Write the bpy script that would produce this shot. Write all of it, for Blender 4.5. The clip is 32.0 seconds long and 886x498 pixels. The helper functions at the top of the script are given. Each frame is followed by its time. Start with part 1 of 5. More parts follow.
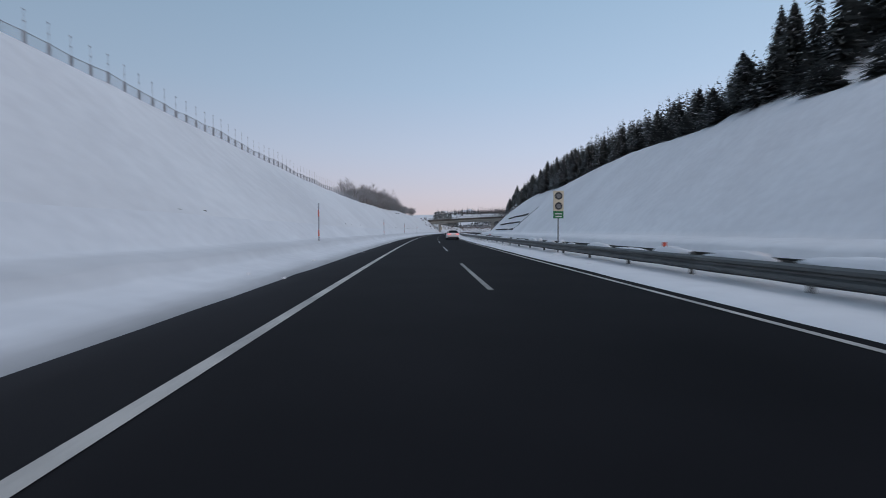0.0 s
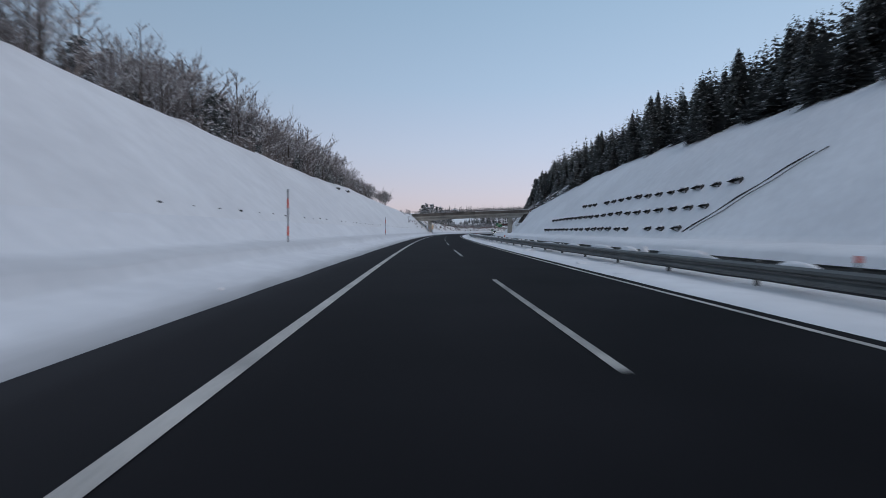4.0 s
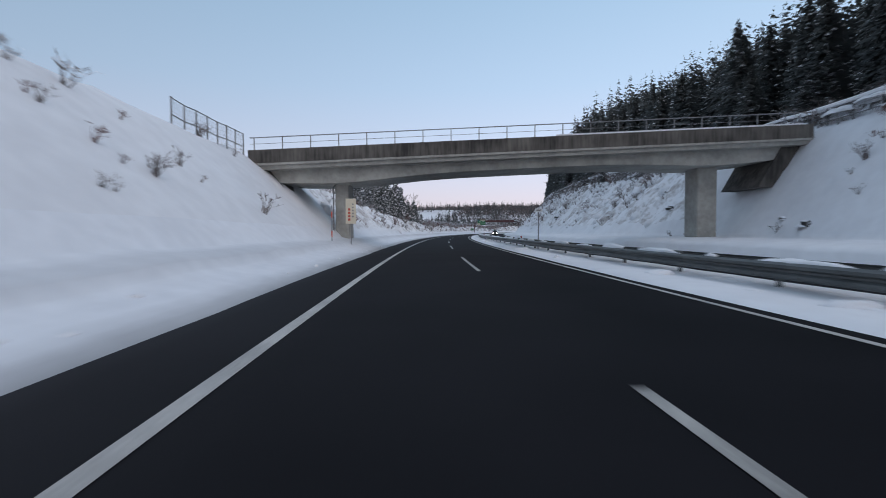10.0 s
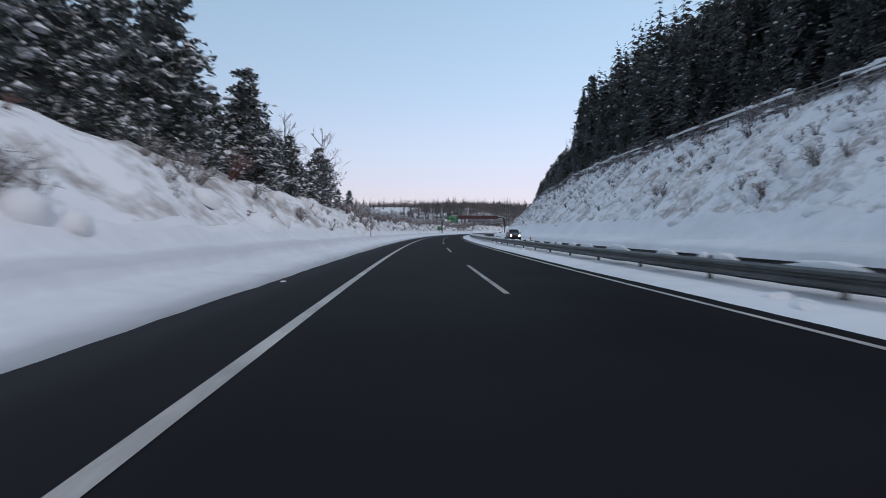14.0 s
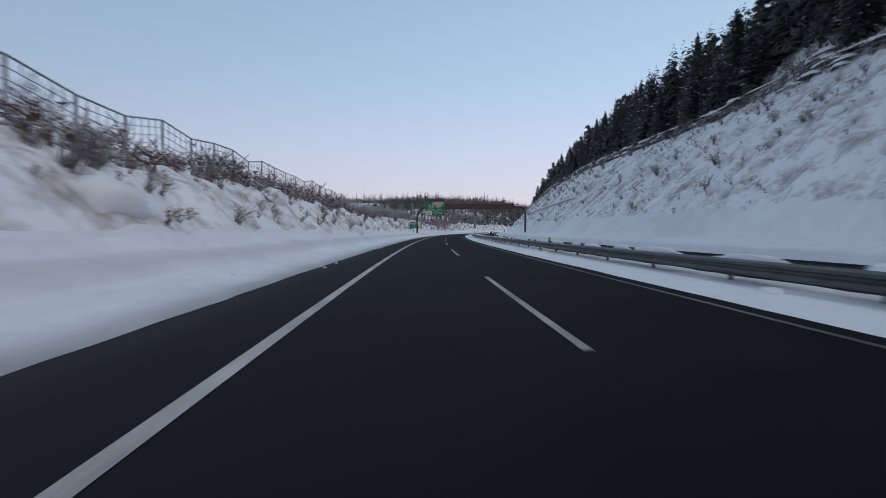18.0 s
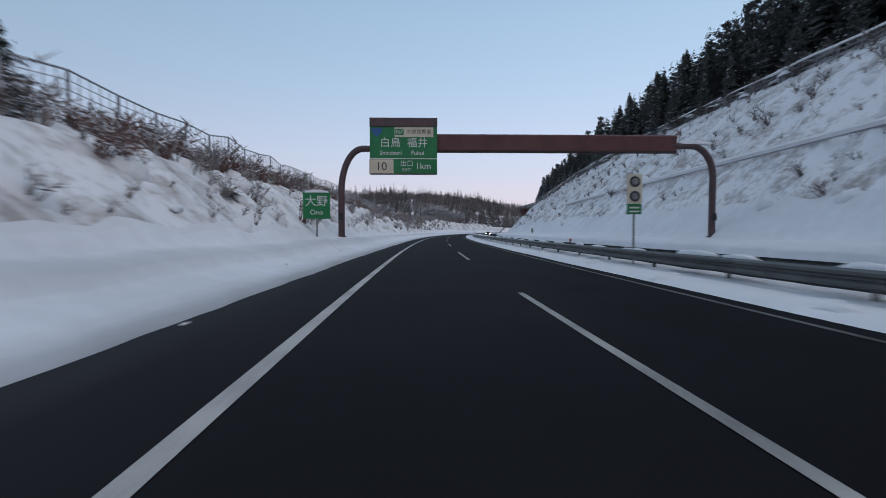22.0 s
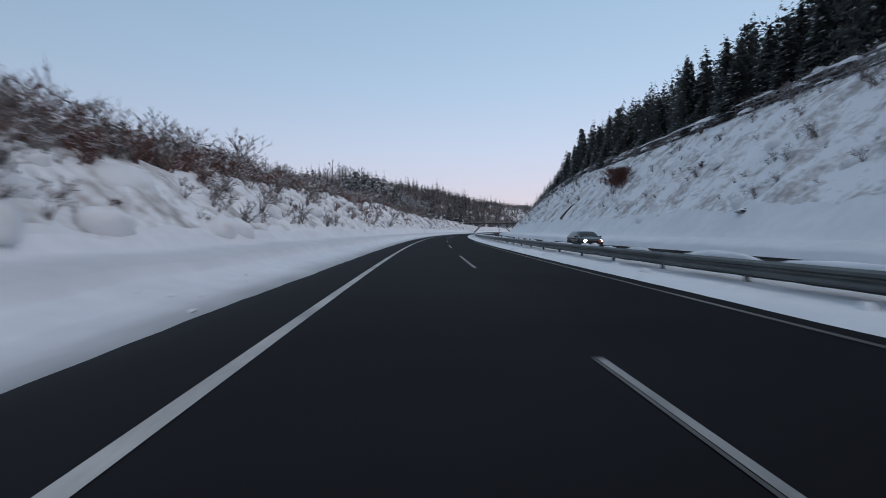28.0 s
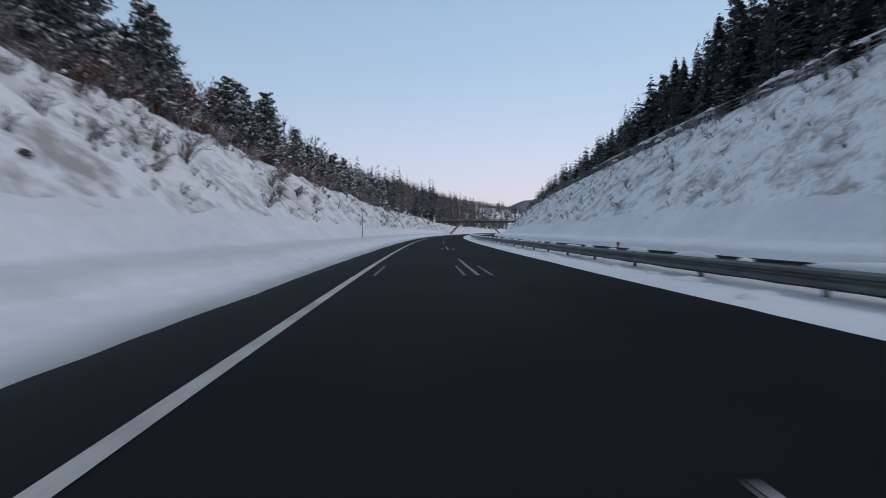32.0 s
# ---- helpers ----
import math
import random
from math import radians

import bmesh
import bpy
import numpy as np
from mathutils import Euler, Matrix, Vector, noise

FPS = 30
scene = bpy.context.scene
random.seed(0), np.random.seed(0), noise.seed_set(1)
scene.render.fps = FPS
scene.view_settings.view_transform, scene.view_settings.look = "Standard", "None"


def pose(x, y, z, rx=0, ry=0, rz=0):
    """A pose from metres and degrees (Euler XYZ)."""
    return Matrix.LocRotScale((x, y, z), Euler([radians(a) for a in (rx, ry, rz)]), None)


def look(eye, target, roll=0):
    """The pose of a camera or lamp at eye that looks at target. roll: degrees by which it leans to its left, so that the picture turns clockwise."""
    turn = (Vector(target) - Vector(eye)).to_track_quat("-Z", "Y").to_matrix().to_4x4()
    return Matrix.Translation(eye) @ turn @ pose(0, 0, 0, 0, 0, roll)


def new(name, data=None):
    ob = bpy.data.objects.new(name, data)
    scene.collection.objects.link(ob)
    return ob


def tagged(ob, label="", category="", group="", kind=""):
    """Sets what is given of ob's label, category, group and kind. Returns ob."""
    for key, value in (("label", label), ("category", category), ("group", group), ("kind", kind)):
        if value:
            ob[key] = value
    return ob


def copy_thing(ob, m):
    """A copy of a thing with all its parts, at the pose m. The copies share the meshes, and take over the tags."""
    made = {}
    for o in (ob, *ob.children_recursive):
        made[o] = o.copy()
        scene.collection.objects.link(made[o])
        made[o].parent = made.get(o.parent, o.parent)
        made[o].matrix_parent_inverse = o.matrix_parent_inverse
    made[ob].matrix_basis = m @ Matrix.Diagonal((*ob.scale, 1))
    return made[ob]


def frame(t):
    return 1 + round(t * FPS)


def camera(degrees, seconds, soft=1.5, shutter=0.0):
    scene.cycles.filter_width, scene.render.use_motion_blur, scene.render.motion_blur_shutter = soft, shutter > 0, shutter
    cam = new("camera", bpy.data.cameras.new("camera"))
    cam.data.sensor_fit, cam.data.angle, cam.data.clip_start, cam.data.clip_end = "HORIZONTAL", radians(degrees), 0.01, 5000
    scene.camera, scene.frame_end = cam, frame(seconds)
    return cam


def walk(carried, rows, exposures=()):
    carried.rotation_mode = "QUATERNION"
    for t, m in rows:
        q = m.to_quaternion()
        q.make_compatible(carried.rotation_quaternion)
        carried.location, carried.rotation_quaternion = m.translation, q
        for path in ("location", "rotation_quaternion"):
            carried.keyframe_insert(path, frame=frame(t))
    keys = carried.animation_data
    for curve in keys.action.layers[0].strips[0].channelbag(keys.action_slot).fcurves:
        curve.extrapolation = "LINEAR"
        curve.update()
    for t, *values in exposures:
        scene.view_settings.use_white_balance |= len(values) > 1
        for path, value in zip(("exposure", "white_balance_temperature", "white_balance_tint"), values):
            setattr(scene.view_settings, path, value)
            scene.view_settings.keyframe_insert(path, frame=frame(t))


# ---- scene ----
# The road's line: s runs along the driven lane's middle, x to its right, z up from the road.
S0, S1 = -240.0, 1560.0
# (s, right-hand curvature) and (s, climb)
BENDS = [(-240, 0.0002), (0, 0.00028), (48, 0.00044), (96, 0.00055), (144, 0.00061), (192, 0.00077), (240, 0.00099), (288, 0.00101), (336, 0.00087),
         (384, 0.00079), (480, 0.00081), (528, 0.00079), (624, 0.00089), (720, 0.0008), (1560, 0.0008)]
CLIMB = [(-240, 0.0), (1560, 0.0)]


TABLES = {}


def lerp(table, v):
    """A value from a table of (place, value), running straight from one to the next."""
    key = id(table)
    if key not in TABLES:
        TABLES[key] = (np.array([a for a, _ in table], float), np.array([b for _, b in table], float))
    return np.interp(v, *TABLES[key])


LINE_S = np.arange(S0, S1 + 1)
BACK = int(-S0)
TURN = np.concatenate([[0], np.cumsum(lerp(BENDS, LINE_S[:-1] + 0.5))])
TURN -= TURN[BACK]
HALF = (TURN[1:] + TURN[:-1]) / 2
LINE_X = np.concatenate([[0], np.cumsum(np.sin(HALF))])
LINE_Y = np.concatenate([[0], np.cumsum(np.cos(HALF))])
LINE_Z = np.concatenate([[0], np.cumsum(lerp(CLIMB, LINE_S[:-1] + 0.5))])
LINE_X, LINE_Y, LINE_Z = LINE_X - LINE_X[BACK], LINE_Y - LINE_Y[BACK], LINE_Z - LINE_Z[BACK]


def bearing(s):
    return np.interp(s, LINE_S, TURN)


def spots(s, x, z):
    """World places (n x 3) of places along the road."""
    a = bearing(s)
    return np.stack([np.interp(s, LINE_S, LINE_X) + x * np.cos(a), np.interp(s, LINE_S, LINE_Y) - x * np.sin(a), np.interp(s, LINE_S, LINE_Z) + z], -1)


def at(s, x=0.0, z=0.0):
    return Vector([float(v) for v in spots(s, x, z)])


def stand(s, x=0.0, z=0.0, turn=0.0, size=1.0):
    """The pose of a thing whose own y axis points along the road."""
    return Matrix.Translation(at(s, x, z)) @ Matrix.Rotation(-float(bearing(s)) + radians(turn), 4, "Z") @ Matrix.Scale(size, 4)


# ---- camera ----
EYE = 1.265
# seconds, s, x, turn to the right of the road's line, pitch to the road, roll
RIDE = [
    (0.0, 0.00, 0.36, 2.50, -2.14, 0.28), (0.5, 10.75, 0.33, 2.50, -2.16, 0.32), (1.0, 21.50, 0.29, 2.42, -2.16, 0.35), (1.5, 32.25, 0.23, 2.33, -2.13, 0.31),
    (2.0, 42.99, 0.16, 2.23, -2.12, 0.18), (2.5, 53.74, 0.10, 2.18, -2.13, -0.01), (3.0, 64.48, 0.04, 2.20, -2.13, -0.23), (3.5, 75.21, -0.01, 2.28, -2.12, -0.41),
    (4.0, 85.93, -0.03, 2.39, -2.12, -0.51), (4.5, 96.65, -0.05, 2.49, -2.13, -0.52), (5.0, 107.37, -0.07, 2.59, -2.13, -0.48), (5.5, 118.09, -0.08, 2.69, -2.13, -0.43),
    (6.0, 128.81, -0.08, 2.82, -2.14, -0.39), (6.5, 139.55, -0.04, 2.94, -2.14, -0.35), (7.0, 150.29, 0.01, 2.98, -2.12, -0.29), (7.5, 161.03, 0.05, 2.93, -2.11, -0.19),
    (8.0, 171.78, 0.07, 2.82, -2.14, -0.07), (8.5, 182.52, 0.08, 2.70, -2.13, 0.04), (9.0, 193.26, 0.08, 2.59, -2.11, 0.12), (9.5, 204.01, 0.08, 2.56, -2.13, 0.16),
    (10.0, 214.75, 0.06, 2.60, -2.04, 0.19), (10.5, 225.49, 0.02, 2.68, -1.97, 0.19), (11.0, 236.23, -0.03, 2.76, -1.99, 0.18), (11.5, 246.98, -0.08, 2.83, -2.03, 0.16),
    (12.0, 257.72, -0.12, 2.90, -2.13, 0.11), (12.5, 268.45, -0.13, 3.00, -2.16, 0.04), (13.0, 279.15, -0.11, 3.13, -2.07, -0.05), (13.5, 289.82, -0.08, 3.25, -2.02, -0.13),
    (14.0, 300.46, -0.03, 3.32, -2.04, -0.18), (14.5, 311.09, -0.01, 3.34, -2.06, -0.22), (15.0, 321.71, 0.01, 3.27, -2.06, -0.23), (15.5, 332.34, 0.02, 3.15, -2.08, -0.22),
    (16.0, 342.96, 0.04, 3.04, -2.10, -0.18), (16.5, 353.58, 0.05, 2.92, -2.09, -0.12), (17.0, 364.16, 0.05, 2.82, -2.05, -0.05), (17.5, 374.69, 0.05, 2.77, -2.06, 0.00),
    (18.0, 385.19, 0.04, 2.75, -2.09, 0.03), (18.5, 395.67, 0.01, 2.71, -2.10, 0.04), (19.0, 406.13, -0.03, 2.64, -2.13, 0.07), (19.5, 416.57, -0.08, 2.54, -2.09, 0.10),
    (20.0, 426.99, -0.12, 2.45, -2.03, 0.13), (20.5, 437.41, -0.18, 2.44, -2.02, 0.14), (21.0, 447.83, -0.22, 2.53, -2.06, 0.10), (21.5, 458.26, -0.25, 2.66, -2.07, 0.02),
    (22.0, 468.72, -0.24, 2.84, -2.07, -0.04), (22.5, 479.20, -0.20, 3.01, -2.06, -0.05), (23.0, 489.70, -0.17, 3.12, -2.08, -0.05), (23.5, 500.18, -0.15, 3.15, -2.12, -0.10),
    (24.0, 510.63, -0.12, 3.14, -2.11, -0.17), (24.5, 521.06, -0.07, 3.13, -2.09, -0.21), (25.0, 531.46, -0.01, 3.10, -2.09, -0.18), (25.5, 541.86, 0.04, 3.06, -2.08, -0.11),
    (26.0, 552.25, 0.09, 3.02, -2.07, -0.04), (26.5, 562.64, 0.13, 2.96, -2.08, 0.03), (27.0, 573.03, 0.12, 2.85, -2.11, 0.08), (27.5, 583.41, 0.09, 2.73, -2.10, 0.11),
    (28.0, 593.76, 0.06, 2.67, -2.10, 0.11), (28.5, 604.09, 0.03, 2.61, -2.08, 0.12), (29.0, 614.40, -0.01, 2.52, -2.04, 0.13), (29.5, 624.71, -0.04, 2.53, -2.02, 0.13),
    (30.0, 635.00, -0.06, 2.66, -2.03, 0.11), (30.5, 645.29, -0.04, 2.80, -2.04, 0.08), (31.0, 655.58, 0.02, 2.91, -2.03, 0.04), (31.5, 665.87, 0.10, 2.97, -2.02, 0.00),
    (32.0, 676.16, 0.13, 2.98, -2.01, -0.03),
]
cam = camera(85.23, 32.0, soft=0.8, shutter=0.3)
ROWS = []
for t, s, x, turn, pitch, roll in RIDE:
    p = at(s, x, EYE)
    ROWS.append((t, pose(p.x, p.y, p.z, 90 + pitch + math.degrees(float(lerp(CLIMB, s))), roll, -math.degrees(float(bearing(s))) - turn)))
# the camera lifts its exposure under the bridge
walk(cam, ROWS, [(0.0, 0.0), (9.3, 0.05), (10.0, 0.28), (10.7, 0.5), (11.1, 0.75), (11.5, 0.35), (12.1, 0.18), (13.0, 0.24), (14.0, 0.32), (15.5, 0.25), (17.5, 0.1), (23.0, 0.14), (26.5, 0.05), (32.0, 0.05)])

# ---- world and light: clear dusk, the sun just gone behind the camera ----
world = bpy.data.worlds.new("world")
scene.world = world
world.use_nodes = True
wt = world.node_tree
bg = wt.nodes["Background"]
sky = wt.nodes.new("ShaderNodeTexSky")
sky.sky_type, sky.sun_disc = "NISHITA", False
sky.sun_elevation, sky.sun_rotation = radians(3.0), radians(185)
sky.altitude, sky.air_density, sky.dust_density, sky.ozone_density = 300, 1.0, 0.6, 3.0
# the rosy belt opposite the set sun, fading into pale blue overhead
coord, split, belt, blend = (wt.nodes.new(k) for k in ("ShaderNodeTexCoord", "ShaderNodeSeparateXYZ", "ShaderNodeValToRGB", "ShaderNodeMix"))
wt.links.new(coord.outputs["Generated"], split.inputs[0])
wt.links.new(split.outputs[2], belt.inputs[0])
ramp = belt.color_ramp
ramp.elements[0].position, ramp.elements[0].color = 0.0, (0.64, 0.55, 0.662, 1)
ramp.elements[1].position, ramp.elements[1].color = 1.0, (0.36, 0.43, 0.538, 1)
for spot, c in ((0.07, (0.65, 0.58, 0.714)), (0.16, (0.56, 0.59, 0.735)), (0.28, (0.44, 0.55, 0.704)), (0.45, (0.34, 0.48, 0.631))):
    e = ramp.elements.new(spot)
    e.color = (*c, 1)
lift = wt.nodes.new("ShaderNodeMix")
lift.data_type, lift.blend_type = "RGBA", "MULTIPLY"
lift.inputs[0].default_value = 1.0
lift.inputs[7].default_value = (0.3, 0.3, 0.3, 1)
wt.links.new(sky.outputs[0], lift.inputs[6])
blend.data_type = "RGBA"
blend.inputs[0].default_value = 0.8
wt.links.new(lift.outputs[2], blend.inputs[6])
wt.links.new(belt.outputs[0], blend.inputs[7])
# a little brighter towards the east
east, tint = wt.nodes.new("ShaderNodeMath"), wt.nodes.new("ShaderNodeVectorMath")
east.operation, east.inputs[1].default_value, east.inputs[2].default_value = "MULTIPLY_ADD", 0.3, 0.97
wt.links.new(split.outputs[0], east.inputs[0])
tint.operation = "SCALE"
wt.links.new(blend.outputs[2], tint.inputs[0])
wt.links.new(east.outputs[0], tint.inputs["Scale"])
wt.links.new(tint.outputs[0], bg.inputs[0])
bg.inputs[1].default_value = 1.0
sun = new("sun", bpy.data.lights.new("sun", "SUN"))
sun.data.energy, sun.data.angle, sun.data.color = 0.9, radians(70), (1.0, 0.82, 0.72)
sun.matrix_world = look((70, -110, 80), (0, 0, 0))
scene.view_settings.exposure = 0.0

# ---- materials ----
def surf(name, dark, light, scale=8.0, coarse=0.6, rough=0.8, bump=0.2, metal=0.0, snow=None, where="Object", depth=0.02, vary=0.0, shine=0.5):
    """A surface that runs between two colours by noise at two sizes; snow=(low, high): the steepness range over which snow lies on it."""
    m = bpy.data.materials.new(name)
    m.use_nodes = True
    n, l = m.node_tree.nodes, m.node_tree.links
    b = n["Principled BSDF"]
    tc = n.new("ShaderNodeTexCoord")
    geo = n.new("ShaderNodeNewGeometry")
    co = geo.outputs["Position"] if where == "World" else tc.outputs["Object"]
    fine, big = n.new("ShaderNodeTexNoise"), n.new("ShaderNodeTexNoise")
    for node, sc, det in ((fine, scale, 4), (big, coarse, 3)):
        node.inputs["Scale"].default_value, node.inputs["Detail"].default_value = sc, det
        l.new(co, node.inputs["Vector"])
    mix = n.new("ShaderNodeMath")
    mix.operation = "MULTIPLY_ADD"
    l.new(fine.outputs[0], mix.inputs[0])
    mix.inputs[1].default_value = 0.6
    half = n.new("ShaderNodeMath")
    half.operation = "MULTIPLY_ADD"
    l.new(big.outputs[0], half.inputs[0])
    half.inputs[1].default_value, half.inputs[2].default_value = 0.9, -0.25
    l.new(half.outputs[0], mix.inputs[2])
    fac = mix.outputs[0]
    if vary:
        info, add = n.new("ShaderNodeObjectInfo"), n.new("ShaderNodeMath")
        add.operation = "MULTIPLY_ADD"
        l.new(info.outputs["Random"], add.inputs[0])
        add.inputs[1].default_value = vary
        l.new(fac, add.inputs[2])
        fac = add.outputs[0]
    ramp = n.new("ShaderNodeValToRGB")
    ramp.color_ramp.elements[0].position, ramp.color_ramp.elements[1].position = 0.3, 0.75
    ramp.color_ramp.elements[0].color, ramp.color_ramp.elements[1].color = (*dark, 1), (*light, 1)
    l.new(fac, ramp.inputs[0])
    col = ramp.outputs[0]
    if snow:
        sep, rng, wob = n.new("ShaderNodeSeparateXYZ"), n.new("ShaderNodeMapRange"), n.new("ShaderNodeMath")
        l.new(geo.outputs["Normal"], sep.inputs[0])
        wob.operation = "MULTIPLY_ADD"
        l.new(fine.outputs[0], wob.inputs[0])
        wob.inputs[1].default_value = 0.6
        l.new(sep.outputs[2], wob.inputs[2])
        l.new(wob.outputs[0], rng.inputs[0])
        rng.inputs[1].default_value, rng.inputs[2].default_value = snow[0] + 0.3, snow[1] + 0.3
        lay = n.new("ShaderNodeMix")
        lay.data_type = "RGBA"
        l.new(rng.outputs[0], lay.inputs[0])
        l.new(col, lay.inputs[6])
        lay.inputs[7].default_value = (0.8, 0.81, 0.85, 1)
        col = lay.outputs[2]
    l.new(col, b.inputs["Base Color"])
    b.inputs["Roughness"].default_value, b.inputs["Metallic"].default_value = rough, metal
    b.inputs["Specular IOR Level"].default_value = shine
    if bump:
        bp = n.new("ShaderNodeBump")
        bp.inputs["Strength"].default_value, bp.inputs["Distance"].default_value = bump, depth
        l.new(fac, bp.inputs["Height"])
        l.new(bp.outputs[0], b.inputs["Normal"])
    return m


def glow(name, colour, power):
    m = bpy.data.materials.new(name)
    m.use_nodes = True
    b = m.node_tree.nodes["Principled BSDF"]
    b.inputs["Base Color"].default_value = (*colour, 1)
    b.inputs["Emission Color"].default_value, b.inputs["Emission Strength"].default_value = (*colour, 1), power
    return m


SNOW = surf("snow", (0.72, 0.725, 0.755), (0.84, 0.85, 0.88), 1.2, 0.12, 0.65, 0.12, where="World", depth=0.05)
SCRUBBY_SNOW = surf("snow_over_scrub", (0.4, 0.37, 0.36), (0.84, 0.85, 0.88), 2.2, 0.42, 0.8, 0.4, where="World", depth=0.06)
for node in SCRUBBY_SNOW.node_tree.nodes:
    if node.type == "VALTORGB":
        node.color_ramp.elements[0].position, node.color_ramp.elements[1].position = 0.3, 0.56
SHADED_DIRTY_SNOW = surf("ploughed_verge_snow", (0.72, 0.735, 0.775), (0.83, 0.845, 0.885), 2.0, 0.25, 0.7, 0.25, where="World", depth=0.04)
ASPHALT = surf("asphalt", (0.0052, 0.005, 0.0064), (0.012, 0.0116, 0.0142), 60.0, 0.35, 0.8, 0.3, where="World", depth=0.006, shine=0.055)


def striped(m, colour, x0, x1, stops, wobble=0.5):
    """Lays a colour over a surface in strips along the road; stops: (x, share covered), frayed by long noise."""
    n, l = m.node_tree.nodes, m.node_tree.links
    b = n["Principled BSDF"]
    uv, sep, com = n.new("ShaderNodeUVMap"), n.new("ShaderNodeSeparateXYZ"), n.new("ShaderNodeMapping")
    uv.uv_map = "road"
    l.new(uv.outputs[0], sep.inputs[0])
    l.new(uv.outputs[0], com.inputs[0])
    com.inputs["Scale"].default_value = (0.35, 1.6, 1.0)
    fray = n.new("ShaderNodeTexNoise")
    fray.inputs["Scale"].default_value, fray.inputs["Detail"].default_value = 1.3, 5
    l.new(com.outputs[0], fray.inputs["Vector"])
    shift = n.new("ShaderNodeMath")
    shift.operation, shift.inputs[1].default_value = "MULTIPLY_ADD", wobble
    l.new(fray.outputs[0], shift.inputs[0])
    l.new(sep.outputs[1], shift.inputs[2])
    rng, ramp, mix = n.new("ShaderNodeMapRange"), n.new("ShaderNodeValToRGB"), n.new("ShaderNodeMix")
    l.new(shift.outputs[0], rng.inputs[0])
    rng.inputs[1].default_value, rng.inputs[2].default_value = x0 + wobble / 2, x1 + wobble / 2
    l.new(rng.outputs[0], ramp.inputs[0])
    el = ramp.color_ramp.elements
    el[0].position, el[1].position = [(stops[k][0] - x0) / (x1 - x0) for k in (0, -1)]
    el[0].color, el[1].color = [(*[stops[k][1]] * 3, 1) for k in (0, -1)]
    for x, share in stops[1:-1]:
        el.new((x - x0) / (x1 - x0)).color = (share, share, share, 1)
    mix.data_type = "RGBA"
    old = b.inputs["Base Color"].links[0].from_socket
    l.new(ramp.outputs[0], mix.inputs[0])
    l.new(old, mix.inputs[6])
    mix.inputs[7].default_value = (*colour, 1)
    l.new(mix.outputs[2], b.inputs["Base Color"])


# grey on the steep step: shade put into the colour; road-edge fringe: slush dirt
striped(SHADED_DIRTY_SNOW, (0.27, 0.275, 0.29), -7.0, -2.8, ((-6.2, 0.0), (-5.6, 0.26), (-4.95, 0.3), (-4.6, 0.02), (-3.85, 0.03), (-3.5, 0.25), (-3.2, 0.6), (-2.95, 0.95)), 0.4)
# paler shoulder; across the lanes, a sheen from the left put into the colour
striped(ASPHALT, (0.034, 0.0345, 0.039), -4.0, 4.0, ((-3.3, 0.95), (-2.8, 0.5), (-1.9, 0.34), (-1.2, 0.2), (1.6, 0.1), (3.2, 0.0)), 0.5)
PATCH = surf("asphalt_patch", (0.014, 0.0145, 0.016), (0.026, 0.027, 0.029), 40.0, 0.8, 0.8, 0.3, where="World", depth=0.006, shine=0.06)
PAINT = surf("road_paint", (0.3, 0.29, 0.28), (0.62, 0.6, 0.57), 22.0, 0.8, 0.6, 0.1, where="World")
DASH_PAINT = surf("scuffed_road_paint", (0.16, 0.155, 0.15), (0.5, 0.49, 0.46), 18.0, 0.9, 0.65, 0.1, where="World")
GREY_PAINT = surf("grey_road_paint", (0.15, 0.15, 0.15), (0.38, 0.37, 0.36), 22.0, 0.8, 0.6, 0.1, where="World")
WORN_PAINT = surf("worn_road_paint", (0.02, 0.02, 0.02), (0.19, 0.185, 0.18), 14.0, 0.5, 0.7, 0.1, where="World")
CONCRETE = surf("concrete", (0.25, 0.243, 0.222), (0.42, 0.41, 0.375), 3.0, 0.5, 0.85, 0.2, vary=0.1)
STAINED = surf("stained_concrete", (0.035, 0.032, 0.03), (0.17, 0.155, 0.138), 2.2, 0.5, 0.9, 0.25)
# rain stains run down the parapets
streak = STAINED.node_tree.nodes.new("ShaderNodeMapping")
streak.inputs["Scale"].default_value = (2.2, 2.2, 0.22)
STAINED.node_tree.links.new(next(n for n in STAINED.node_tree.nodes if n.type == "TEX_COORD").outputs["Object"], streak.inputs[0])
STAINED.node_tree.links.new(streak.outputs[0], next(n for n in STAINED.node_tree.nodes if n.type == "TEX_NOISE").inputs["Vector"])
# near-black copy of the concrete, with shade put into the colour
DARK_CONCRETE = surf("shade_darkened_concrete", (0.02, 0.02, 0.022), (0.06, 0.06, 0.06), 4.0, 0.8, 0.9, 0.2)
RAIL = surf("galvanised_steel", (0.06, 0.065, 0.066), (0.125, 0.132, 0.13), 5.0, 0.4, 0.55, 0.05, 0.3, vary=0.15)
BROWN = surf("brown_painted_steel", (0.055, 0.032, 0.036), (0.1, 0.056, 0.06), 4.0, 0.6, 0.5, 0.05, vary=0.1)
OXIDE = surf("red_brown_painted_steel", (0.075, 0.024, 0.025), (0.13, 0.042, 0.042), 1.5, 0.4, 0.5, 0.05)
FENCE = surf("fence_steel", (0.14, 0.14, 0.145), (0.24, 0.24, 0.245), 5.0, 0.6, 0.6, 0.05, vary=0.2)
# fence steel paled by haze put into its colour, with snow on top
HAZED_STEEL = surf("hazed_fence_steel", (0.22, 0.23, 0.25), (0.36, 0.37, 0.4), 5.0, 0.6, 0.6, 0.05, snow=(0.5, 0.9), vary=0.2)
GREEN = surf("sign_green", (0.004, 0.15, 0.045), (0.006, 0.2, 0.062), 3.0, 0.7, 0.4, 0.0)
